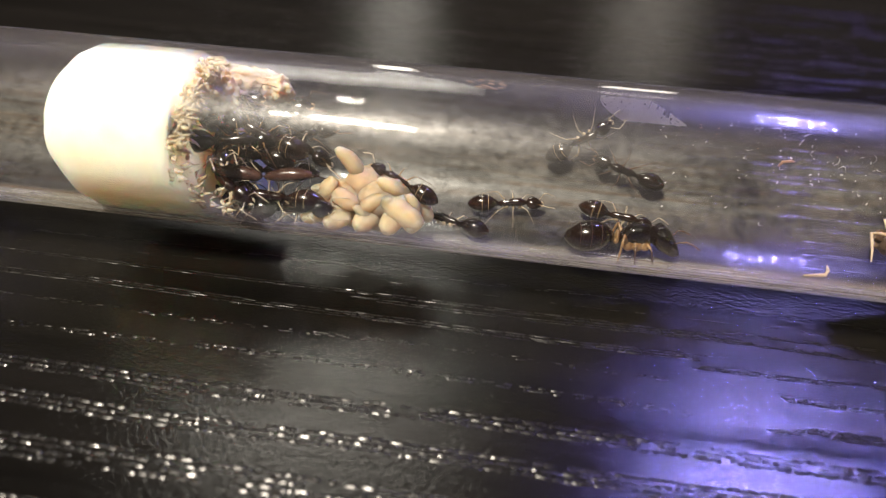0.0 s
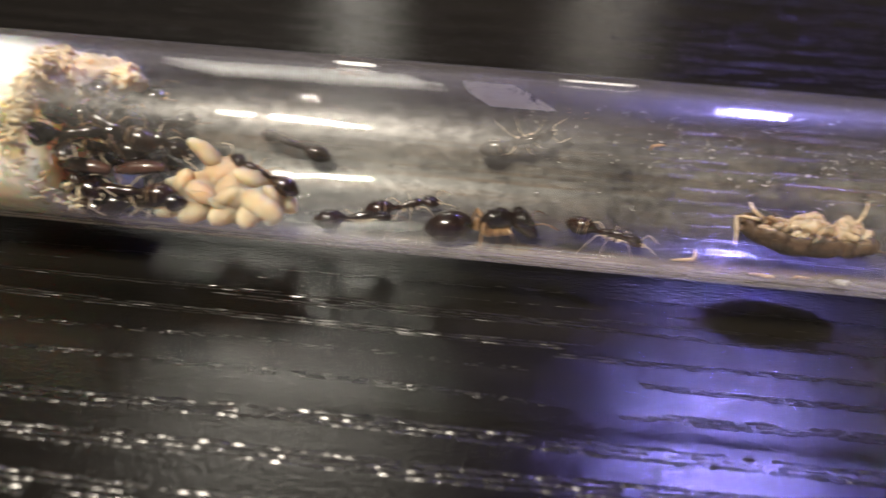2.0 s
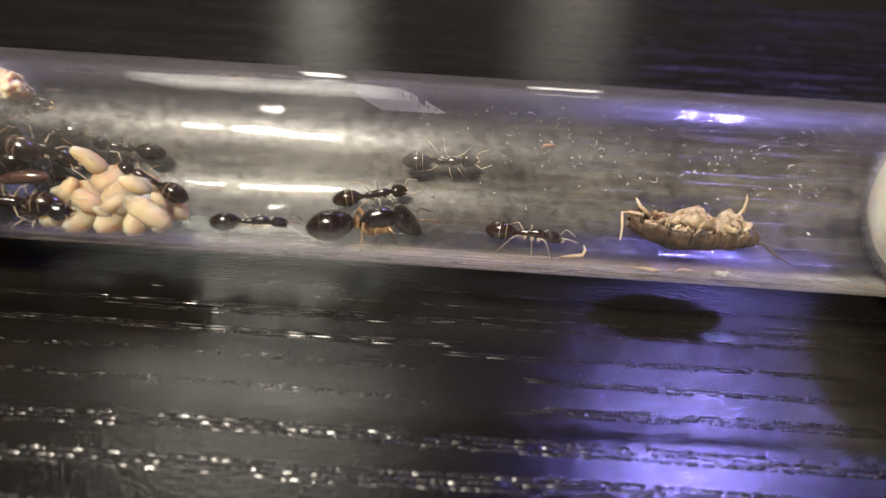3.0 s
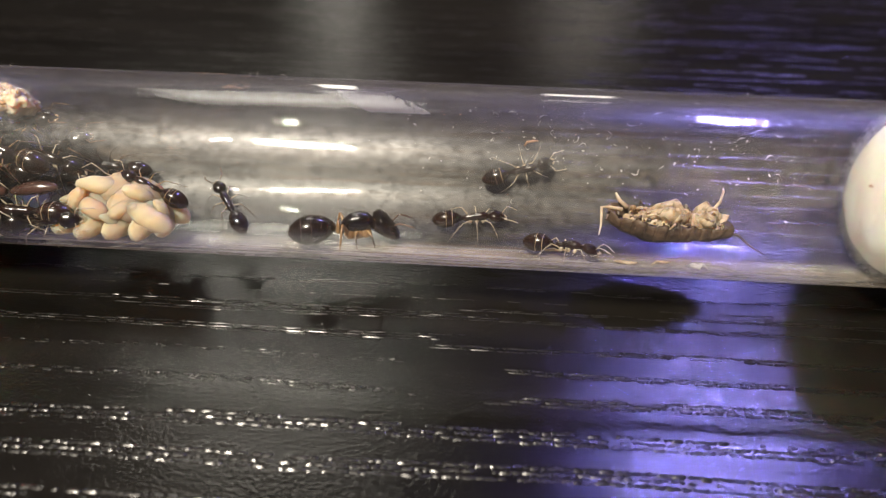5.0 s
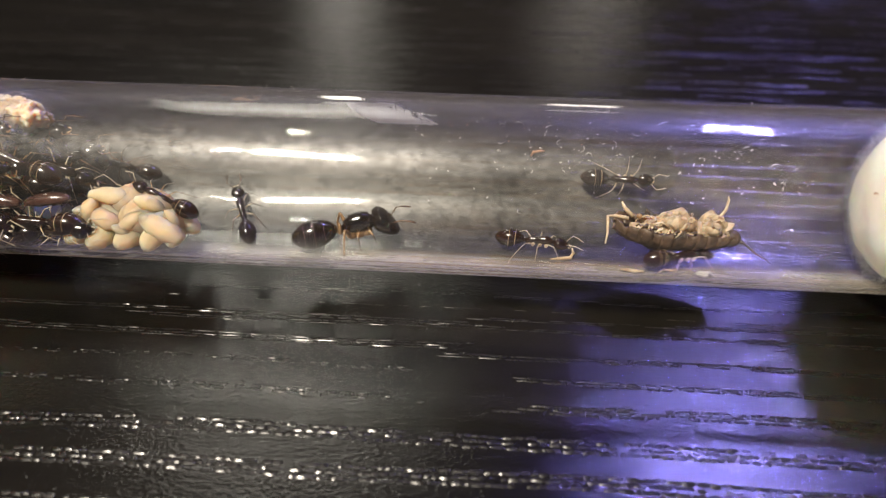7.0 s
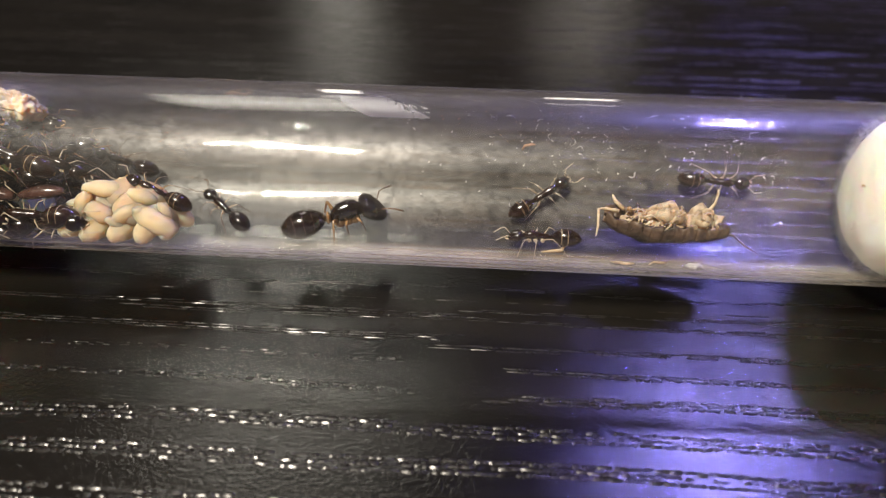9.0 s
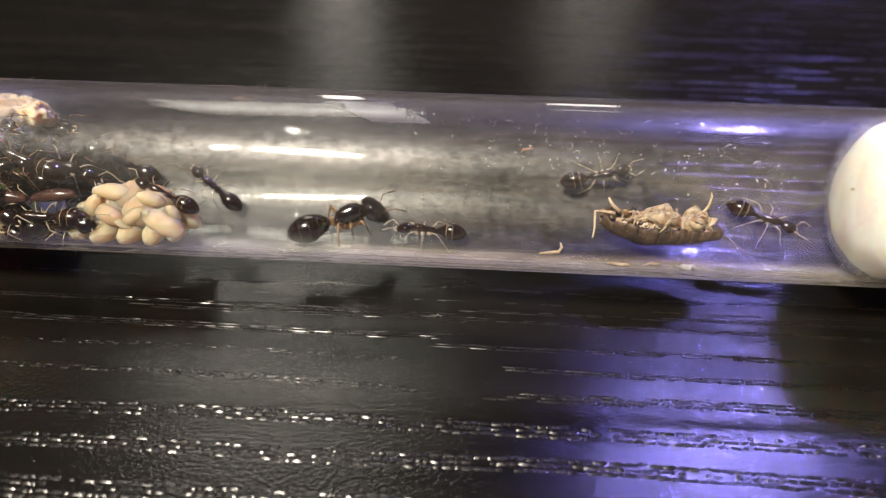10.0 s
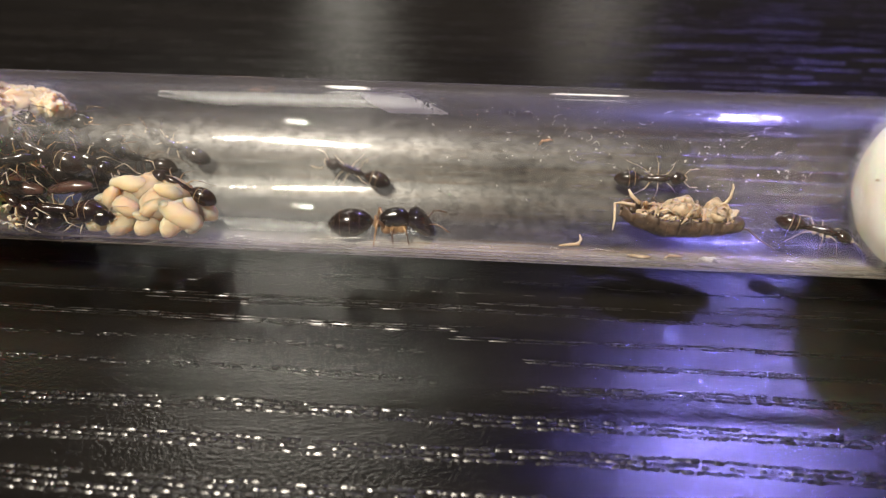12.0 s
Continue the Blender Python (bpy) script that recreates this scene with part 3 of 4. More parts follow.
def worker_ant(m, shell, limbs, shins, label, stance=0.0):
    """A slim ant, about 6.5 mm long, standing on the wall below its thorax."""
    root = empty("worker_ant", m)
    gaster(root, -1.2, -4.0, 0.86, 1.15, 0.95, shell, BAND if shell is BROWN else RED, 2)
    bm = bmesh.new()
    lathe(bm, egg(-1.42, -1.02, 0.2, 0.85, 0.9, 8), 10, 1.3, 1.0)
    lathe(bm, egg(-1.35, -1.05, 0.26, 1.05, 1.05, 8), 10, 1.0, 1.6)
    part("petiole", bm, shell, root)
    bm = bmesh.new()
    lathe(bm, smooth_profile([(-1.1, 0.16, 0.92), (-0.75, 0.38, 1.02), (-0.2, 0.36, 1.12), (0.35, 0.42, 1.22), (0.9, 0.46, 1.25), (1.35, 0.32, 1.2), (1.62, 0.14, 1.14)], 20), 14, 0.86, 1.0)
    part("thorax", bm, shell, root)
    bm = bmesh.new()
    lathe(bm, smooth_profile([(1.55, 0.15, 1.16), (1.68, 0.48, 1.16), (2.05, 0.64, 1.13), (2.5, 0.56, 1.05), (2.85, 0.38, 0.95), (3.05, 0.14, 0.88)], 16), 16, 1.05, 0.78)
    head = part("head", bm, shell, root)
    for s in (1, -1):
        bm = bmesh.new()
        ball(bm, (2.25, 0.47 * s, 1.3), (0.14, 0.08, 0.12), (0, 0, 0), 8, 6)
        part("eye", bm, SHELL, head)
        bm = bmesh.new()
        limb(bm, [(2.85, 0.2 * s, 0.92), (3.1, 0.2 * s, 0.85), (3.24, 0.05 * s, 0.82)], [0.1, 0.09, 0.03], 6)
        part("jaw", bm, limbs, head)
        antenna(root, (2.72, 0.22 * s, 1.15), (3.3, 0.8 * s, 1.55), (4.35, 0.75 * s, 1.0), 0.04, shins)
        for x in (0.95, 0.35, -0.3):
            bm = bmesh.new()
            ball(bm, (x, 0.27 * s, 0.84), (0.19, 0.15, 0.27), (15 * s, 15, 0), 9, 6)
            part("coxa", bm, limbs, root, "pale leg base")
        leg(root, (0.95, 0.22 * s, 0.9), (1.6, 0.85 * s, 1.2), (2.35, 1.6 * s, -0.15), 0.042, limbs, shins)
        leg(root, (0.35, 0.24 * s, 0.85), (0.25, 1.15 * s, 1.3), (0.3 + stance, 2.1 * s, 0.0), 0.042, limbs, shins)
        leg(root, (-0.3, 0.22 * s, 0.8), (-1.1, 1.0 * s, 1.45), (-2.55, 1.85 * s, -0.1), 0.048, limbs, shins)
    return tagged(root, label, "ant", "ants of the colony")


def queen_ant(m, label):
    """The large ant, about 10 mm long, with a heavy head and a humped thorax."""
    root = empty("queen_ant", m)
    gaster(root, -1.75, -6.2, 1.42, 1.75, 1.45, SHELL, RED, 3)
    bm = bmesh.new()
    lathe(bm, egg(-1.85, -1.2, 0.4, 1.35, 1.45, 8), 12, 1.1, 1.0)
    lathe(bm, egg(-1.75, -1.3, 0.38, 1.75, 1.75, 8), 12, 1.2, 1.7)
    part("petiole", bm, AMBER, root, "amber-brown waist")
    bm = bmesh.new()
    lathe(bm, smooth_profile([(-1.4, 0.3, 1.4), (-1.05, 0.75, 1.75), (-0.35, 0.98, 2.0), (0.5, 1.06, 2.12), (1.2, 0.92, 2.08), (1.65, 0.6, 1.9), (1.9, 0.35, 1.8)], 22), 18, 0.86, 1.0)
    thorax = part("thorax", bm, SHELL, root)
    for x in (-0.55, 0.75):
        bm = bmesh.new()
        lathe(bm, [(x - 0.05, 0.9, 2.06), (x, 1.02, 2.06), (x + 0.05, 0.9, 2.06)], 18, 0.86, 0.98)
        part("thorax_seam", bm, BROWN, thorax, "dark brown seam")
    bm = bmesh.new()
    lathe(bm, smooth_profile([(1.55, 0.4, 1.95), (1.75, 1.1, 2.05), (2.3, 1.5, 1.95), (3.0, 1.48, 1.5), (3.65, 1.12, 0.95), (4.15, 0.5, 0.5)], 20), 22, 1.0, 0.80)
    head = part("head", bm, SHELL, root)
    for s in (1, -1):
        bm = bmesh.new()
        ball(bm, (2.5, 1.36 * s, 2.0), (0.24, 0.13, 0.2), (0, 0, 0), 10, 7)
        part("eye", bm, SHELL, head)
        bm = bmesh.new()
        limb(bm, [(3.55, 0.4 * s, 0.85), (3.95, 0.38 * s, 0.55), (4.15, 0.08 * s, 0.42)], [0.2, 0.17, 0.05], 7)
        part("jaw", bm, BROWN, head)
        antenna(root, (3.3, 0.35 * s, 1.4), (4.2, 1.15 * s, 2.1), (5.6, 1.5 * s, 1.6), 0.065, DUSK)
        for x, fat in ((0.95, 0.55), (0.25, 0.6), (-0.5, 0.6)):
            bm = bmesh.new()
            ball(bm, (x, 0.5 * s, 1.2), (fat, fat * 0.6, fat * 0.95), (18 * s, 25, 0), 12, 8)
            part("coxa", bm, AMBER, root, "amber leg base")
        leg(root, (1.0, 0.45 * s, 1.35), (1.4, 1.1 * s, 1.15), (1.7, 1.35 * s, -0.2), 0.12, AMBER, DUSK)
        leg(root, (0.2, 0.5 * s, 1.25), (-0.1, 1.3 * s, 1.35), (0.0, 1.75 * s, -0.1), 0.13, AMBER, DUSK)
        leg(root, (-0.7, 0.45 * s, 1.2), (-1.25, 1.35 * s, 2.5), (-1.7, 2.15 * s, 0.0), 0.16, AMBER, AMBER)
    return tagged(root, label, "ant", "ants of the colony")


def lying(tail, head, up=(0, -0.6, 0.8), height=1.2, share=0.52):
    """The pose of an ant in the heap whose hind body and head lie at these places."""
    tail, head, up = Vector(tail), Vector(head), Vector(up)
    x = (head - tail).normalized()
    y = up.cross(x).normalized()
    z = x.cross(y)
    m = Matrix((x, y, z)).transposed().to_4x4()
    m.translation = (tail.lerp(head, share) - z * height) * MM
    return m


# paths of the walking ants: seconds, millimetres along the tube, degrees up its back wall, degrees of heading
SCOUT_PATH = [
    (0, -6.5, 25, 7), (0.2, -6.1, 24, 9), (0.4, -5.3, 26, 9), (0.6, -4.2, 24, 10), (0.8, -5.9, 13, 19), (1, -6.4, 14, 20), (1.2, -6.5, 9, 19),
    (1.5, -5.2, 4, 2), (1.7, -4.7, 8, 6), (1.9, -4.1, 8, 13), (2.1, -3.3, 23, 19), (2.3, -1.2, 29, 18), (2.5, 0.3, 35, 20), (2.7, 2.2, 35, 13),
    (2.9, 2.7, 36, 15), (3.2, 2.4, 29, 7), (4.8, 12.7, 16, 8), (5.1, 13.5, 14, 6), (5.5, 15.2, 20, 14), (5.7, 16.5, 21, 14), (6, 17.8, 15, 9),
    (6.3, 18.1, 9, 7), (6.6, 17.7, 10, -0), (6.9, 18.5, 0, -8), (7.2, 18.7, 1, -8), (8.8, 19.1, 39, 34), (9, 20.1, 43, 35), (9.2, 22.0, 50, 26),
    (9.5, 22.4, 55, 24), (9.8, 24.0, 65, 20), (10, 25.8, 67, 14), (10.5, 27.7, 62, 7), (11.2, 28.6, 59, 3), (12, 29.4, 57, 2),]
NURSE_PATH = [
    (0, -11.9, -6, 163), (0.5, -12.0, -2, 171), (0.8, -11.4, -12, 115), (1, -10.2, -14, 55), (1.2, -8.9, -8, 10), (1.5, -8.6, -9, 20), (1.7, -8.3, -8, 17), (1.9, -7.6, -8, 23),
    (2.1, -8.2, -9, 8), (2.3, -8.3, -11, 6), (2.5, -8.2, -12, 6), (2.7, -8.0, -6, 12), (3.2, -7.6, -8, 2), (4, -9.2, -6, 62), (4.8, -10.6, 16, 123), (5.5, -10.8, 19, 127),
    (6, -10.9, 21, 126), (6.6, -10.0, 22, 112), (7.2, -10.6, 21, 115), (8.8, -11.5, 20, 140), (9.2, -11.4, 15, 140), (9.5, -11.6, 18, 142),
    (10, -13.6, 42, 142), (10.3, -15.2, 43, 145), (10.5, -15.6, 47, 155), (10.9, -15.6, 52, 152), (11.2, -15.5, 52, 142), (11.5, -17.2, 59, 142),
    (11.8, -18.4, 65, 152), (12, -19.4, 72, 154),]
RUNNER_PATH = [
    (0, 3.9, 23, -13), (0.4, 7.7, 22, -3), (0.6, 11.2, 22, -1), (0.8, 13.3, 16, -3), (1, 13.5, 17, -6), (1.2, 13.3, 14, -5), (1.5, 13.1, 9, -26),
    (1.7, 13.1, 4, -37), (1.9, 14.2, 3, -24), (2.1, 14.6, 1, -17), (2.3, 15.3, 2, -14), (2.5, 15.5, 3, -11), (2.7, 17.0, 4, -5), (3.2, 17.0, -0, -9),
    (4.8, 21.2, -24, -23), (5.1, 22.0, -22, -14), (5.5, 23.0, -20, -8), (5.7, 23.8, -16, -3), (6, 27.6, -12, 9), (6.3, 30.1, -15, 18),
    (6.6, 30.0, -16, 16), (6.9, 30.6, -18, 17), (7.2, 35.3, -6, 8), (7.7, 36, -6, 65), (8.2, 28.5, -2, 130), (8.8, 20.1, -1, 176), (9, 19.7, -4, 181), (9.2, 17.3, -5, 180),
    (9.4, 13.9, -7, 167), (9.6, 10.5, 0, 172), (10, 8.8, 2, 177), (10.3, 6.3, 5, 170), (10.5, 5.0, 7, 172), (10.9, 4.9, 6, 174), (11.2, 4.8, 10, 168),
    (11.5, 3.6, 25, 173), (11.8, 1.5, 36, 163), (12, -0.8, 53, 163),]
CARRIER_PATH = [
    (0, 3.9, 66, 163), (0.2, 4.8, 64, 171), (0.4, 3.0, 52, 194), (0.6, 0.9, 33, 189), (0.8, -0.5, 37, 166), (1, -2.8, 41, 168), (1.2, -6.4, 49, 165),
    (1.5, -10.2, 53, 177), (1.7, -12.4, 58, 172), (1.9, -13.9, 61, 160), (2.1, -16.9, 65, 168), (2.3, -18.6, 67, 170), (2.5, -20.3, 69, 170),
    (2.7, -21.3, 69, 172), (3.2, -21.3, 57, 174), (4.8, -22.5, 47, 176), (5.5, -23.3, 59, 173), (6.5, -22.8, 63, 167), (7.2, -22.8, 60, 168),
    (8.8, -22.3, 60, 164), (9.5, -23.1, 61, 161), (10.5, -22.7, 60, 155), (11.5, -22.4, 54, 164), (12, -23.1, 57, 165),]
CLIMBER_PATH = [
    (0, -0.5, 91, 40), (0.6, 2.3, 84, 37), (1.5, 4.1, 91, 38), (1.7, 5.2, 87, 28), (1.9, 6.0, 84, 21), (2.1, 6.0, 81, 17), (2.3, 7.0, 76, 8),
    (2.5, 8.1, 76, 13), (2.7, 8.8, 73, 11), (2.9, 8.7, 70, 6), (3.2, 10.3, 67, 2), (4.8, 16.8, 58, 6), (5.1, 18.2, 66, 22), (5.5, 20.2, 72, 18),
    (5.7, 21.4, 74, 10), (6, 21.9, 76, 20), (6.3, 24.0, 76, 11), (6.6, 25.5, 72, 1), (6.9, 26.4, 69, -1), (7.2, 27.5, 63, -1), (8.8, 36.4, 66, -5),
    (9, 37.0, 62, -3), (9.2, 39.6, 55, -11), (9.5, 40.5, 46, -11), (9.8, 42.4, 33, -18), (10, 42.3, 32, -21), (10.5, 43.1, 27, -15),
    (11.2, 43.8, 17, -17), (12, 44.9, 12, -19),]
QUEEN_PATH = [
    (0, 4.8, -11, 7), (0.6, 4.3, -15, 16), (1, 4.1, -11, 16), (1.5, 4.0, -11, 18), (1.7, 4.2, -14, 22), (1.9, 4.2, -10, 18), (2.1, 4.1, -6, 15),
    (2.3, 4.3, -6, 16), (2.5, 4.0, -10, 16), (2.7, 4.1, -7, 17), (3.2, 2.6, -2, 12), (4.8, 2.4, -15, 16), (5.5, 1.9, -5, 12), (6, 1.3, 3, 19),
    (6.5, 1.4, 2, 23), (7.2, 1.3, 4, 19), (8.8, 0.8, 11, 22), (9.5, 0.8, 7, 23), (10, 0.9, 9, 25), (10.5, 0.3, 6, 21), (11.2, 1.7, -5, 19),
    (11.6, 2.3, -6, 15), (12, 3.8, -10, 7),]

queen = queen_ant(on_tube(*QUEEN_PATH[0][1:]), "large glossy black queen ant with amber legs on the glass floor")
scout = worker_ant(on_tube(*SCOUT_PATH[0][1:]), BROWN, STRAW, STRAW, "glossy brown-black worker ant walking towards the dead insect")
nurse = worker_ant(on_tube(*NURSE_PATH[0][1:]), SHELL, STRAW, DUSK, "black worker ant beside the brood pile, turning about")
runner = worker_ant(on_tube(*RUNNER_PATH[0][1:]), BROWN, STRAW, STRAW, "brown worker ant with straw-coloured legs running along the glass")
carrier = worker_ant(on_tube(*CARRIER_PATH[0][1:]), SHELL, DUSK, DUSK, "black worker ant climbing the wall above the brood")
climber = worker_ant(on_tube(*CLIMBER_PATH[0][1:]), BROWN, STRAW, STRAW, "brown worker ant on the far wall with pale long legs")

heap = "dark worker ant huddled in the heap against the soiled cotton"
for tail, head, up, shell, lim in (
        ((-31.4, 3.0, 8.8), (-26.2, 2.6, 10.4), (0, -0.5, 0.9), SHELL, AMBER),
        ((-24.8, -3.9, 4.8), (-29.6, -3.8, 4.9), (0.1, -0.8, 0.6), BROWN, STRAW),
        ((-28.0, -1.4, 7.2), (-32.6, -0.8, 7.0), (0, -0.5, 0.9), SHELL, STRAW),
        ((-28.8, 1.2, 8.4), (-24.4, 0.6, 6.6), (0, -0.3, 1), SHELL, STRAW),
        ((-33.6, -2.4, 6.2), (-30.2, -4.4, 5.4), (0, -0.8, 0.6), BROWN, STRAW),
        ((-31.0, 0.4, 4.6), (-26.2, 1.2, 4.4), (0, -0.4, 0.9), SHELL, DUSK),
        ((-33.4, 1.6, 10.6), (-29.8, 0.0, 12.0), (0.2, -0.6, 0.8), BROWN, AMBER),
        ((-29.8, -2.6, 3.2), (-25.2, -2.0, 3.2), (0, -0.7, 0.7), SHELL, STRAW),
        ((-33.6, -0.2, 7.6), (-31.4, -3.8, 8.4), (0.3, -0.6, 0.8), SHELL, STRAW),
        ((-29.0, 2.6, 6.4), (-24.8, 3.4, 7.6), (0, -0.6, 0.8), SHELL, DUSK),
        ((-32.0, 2.8, 6.2), (-33.4, -0.6, 9.6), (0.6, -0.5, 0.6), SHELL, DUSK),
        ((-32.6, -3.2, 9.4), (-29.0, -1.6, 9.0), (0.1, -0.7, 0.7), SHELL, AMBER),
        ((-30.4, -4.4, 3.6), (-33.6, -3.6, 5.8), (0.2, -0.8, 0.5), BROWN, AMBER),
        ((-31.6, -2.0, 4.4), (-34.2, -2.6, 7.6), (0.5, -0.7, 0.4), SHELL, DUSK),
        ((-27.4, -4.2, 3.8), (-23.4, -4.4, 4.4), (0, -0.8, 0.6), SHELL, STRAW),
        ((-26.8, -1.6, 9.0), (-30.6, -0.6, 9.8), (0, -0.5, 0.9), BROWN, AMBER)):
    worker_ant(lying(tail, head, up) @ Matrix.Scale(1.22, 4), shell, lim, STRAW if lim == STRAW else DUSK, heap)
worker_ant(lying((-14.4, -1.4, 5.3), (-18.4, -0.2, 6.5), (0.2, -0.5, 0.85)), BROWN, AMBER, STRAW, "plum-brown worker ant bent over the larvae")


# ---- brood ----
def grub(name, at, length, fat, turn, material, label, category, bend=0.15, rings=6):
    """A plump segmented larva or pupa lying with its middle at the place."""
    bm = bmesh.new()
    n = 22
    prof = []
    for i in range(n + 1):
        u = 0.5 - 0.5 * math.cos(math.pi * i / n)
        r = fat * max(math.sin(math.pi * (u * 0.96 + 0.02)), 0) ** 0.42 * (0.88 + 0.16 * u)
        r *= 1 + 0.025 * math.cos(u * rings * 2 * math.pi)
        prof.append(((u - 0.5) * length, max(r, 0.03), -bend * 4 * (u - 0.5) ** 2 * length * 0.5))
    lathe(bm, prof, 20, 1.0, 0.88)
    for v in bm.verts:
        v.co += v.co.normalized() * fat * (0.14 * noise.noise(v.co * 0.7 + Vector(at)) + 0.05 * noise.noise(v.co * 2.2 + Vector(at)))
    ob = part(name, bm, material, None, label, True, pose(at[0] * MM, at[1] * MM, at[2] * MM, *turn))
    return tagged(ob, "", category, "brood pile")


larva_label, pupa_label = "plump cream ant larva lying in the brood pile", "smooth pale ant pupa lying in the brood pile"
for at, length, fat, turn in (
        ((-21.4, -3.9, 3.5), 3.1, 1.12, (20, 0, 62)), ((-18.9, -4.0, 3.55), 3.0, 1.1, (25, 8, 70)), ((-16.6, -3.9, 3.6), 2.9, 1.05, (20, -5, 80)),
        ((-23.4, -3.7, 3.6), 3.0, 1.1, (10, 5, 55)), ((-14.9, -3.2, 3.4), 2.8, 1.0, (10, 0, 100)), ((-17.4, -2.2, 2.5), 3.4, 1.2, (0, 0, 40)),
        ((-20.4, -2.2, 2.6), 3.4, 1.25, (0, 10, -30)), ((-22.8, -1.6, 2.6), 3.2, 1.2, (0, 0, 15)), ((-18.8, 0.2, 2.3), 3.4, 1.25, (0, 0, -20)),
        ((-15.9, 0.0, 2.2), 3.2, 1.15, (0, 0, 35)), ((-21.8, 0.6, 2.4), 3.4, 1.2, (0, 5, 60))):
    grub("larva", at, length, fat, turn, PALE_GRUB, larva_label, "larva", 0.12)
for at, length, fat, turn in (((-21.4, -1.8, 4.1), 4.8, 1.9, (0, 5, 10)), ((-18.4, -1.9, 4.4), 4.8, 2.0, (0, -8, -12)), ((-15.9, -1.7, 3.7), 4.0, 1.6, (0, 14, 20)), ((-19.6, -0.6, 5.2), 4.2, 1.7, (0, 0, 30)), ((-17.2, -0.7, 5.0), 3.6, 1.5, (0, 14, -25))):
    grub("larva", at, length, fat, turn, GRUB, "fat peach-coloured ant larva in the middle of the brood pile", "larva", 0.12)
loose = random.Random(77)
for k in range(9):
    at = (loose.uniform(-24.2, -14.6), loose.uniform(-4.2, -2.4), loose.uniform(3.4, 5.4))
    far = math.hypot(at[1], at[2] - AXIS)
    at = (at[0], at[1] * min(1, 5.9 / far), AXIS + (at[2] - AXIS) * min(1, 5.9 / far))
    grub("larva", at, loose.uniform(1.5, 2.3), loose.uniform(0.5, 0.72), (loose.uniform(-30, 30), loose.uniform(-60, 60), loose.uniform(0, 180)), (GRUB, PALE_GRUB)[k % 3 == 0], "small cream ant larva squeezed into the brood pile", "larva", 0.25)
for at, length, fat, turn in (
        ((-15.7, -3.6, 4.5), 4.2, 1.12, (10, 28, -12)), ((-18.4, -3.4, 5.0), 3.0, 0.8, (0, -20, 35)), ((-21.0, -3.2, 5.0), 3.2, 0.9, (0, 12, -25)),
        ((-14.5, -1.4, 3.5), 3.0, 1.0, (0, 40, 10)), ((-22.6, -2.6, 5.2), 2.9, 0.9, (0, -60, 20)), ((-17.0, -2.0, 6.0), 2.7, 0.8, (0, 35, 15))):
    grub("pupa", at, length, fat, turn, PALE_GRUB if at[2] < 4.8 or at[2] > 5.3 else GRUB, pupa_label, "pupa", 0.04, 3)
raised = grub("larva", (-20.8, -0.6, 7.2), 3.7, 0.9, (0, 55, 20), PALE_GRUB, "ivory larva lifted on top of the brood pile", "larva", 0.1)
for at, length, fat, turn in (((-30.6, -3.2, 6.6), 4.6, 0.85, (0, 4, 0)), ((-26.0, -2.8, 6.6), 4.2, 0.8, (0, -6, 6)), ((-28.0, 1.6, 6.6), 4.4, 0.9, (0, 10, 15))):
    grub("pupa", at, length, fat * 0.9, turn, RED, "reddish-brown ripe pupa in the heap of ants", "pupa", 0.05, 3)


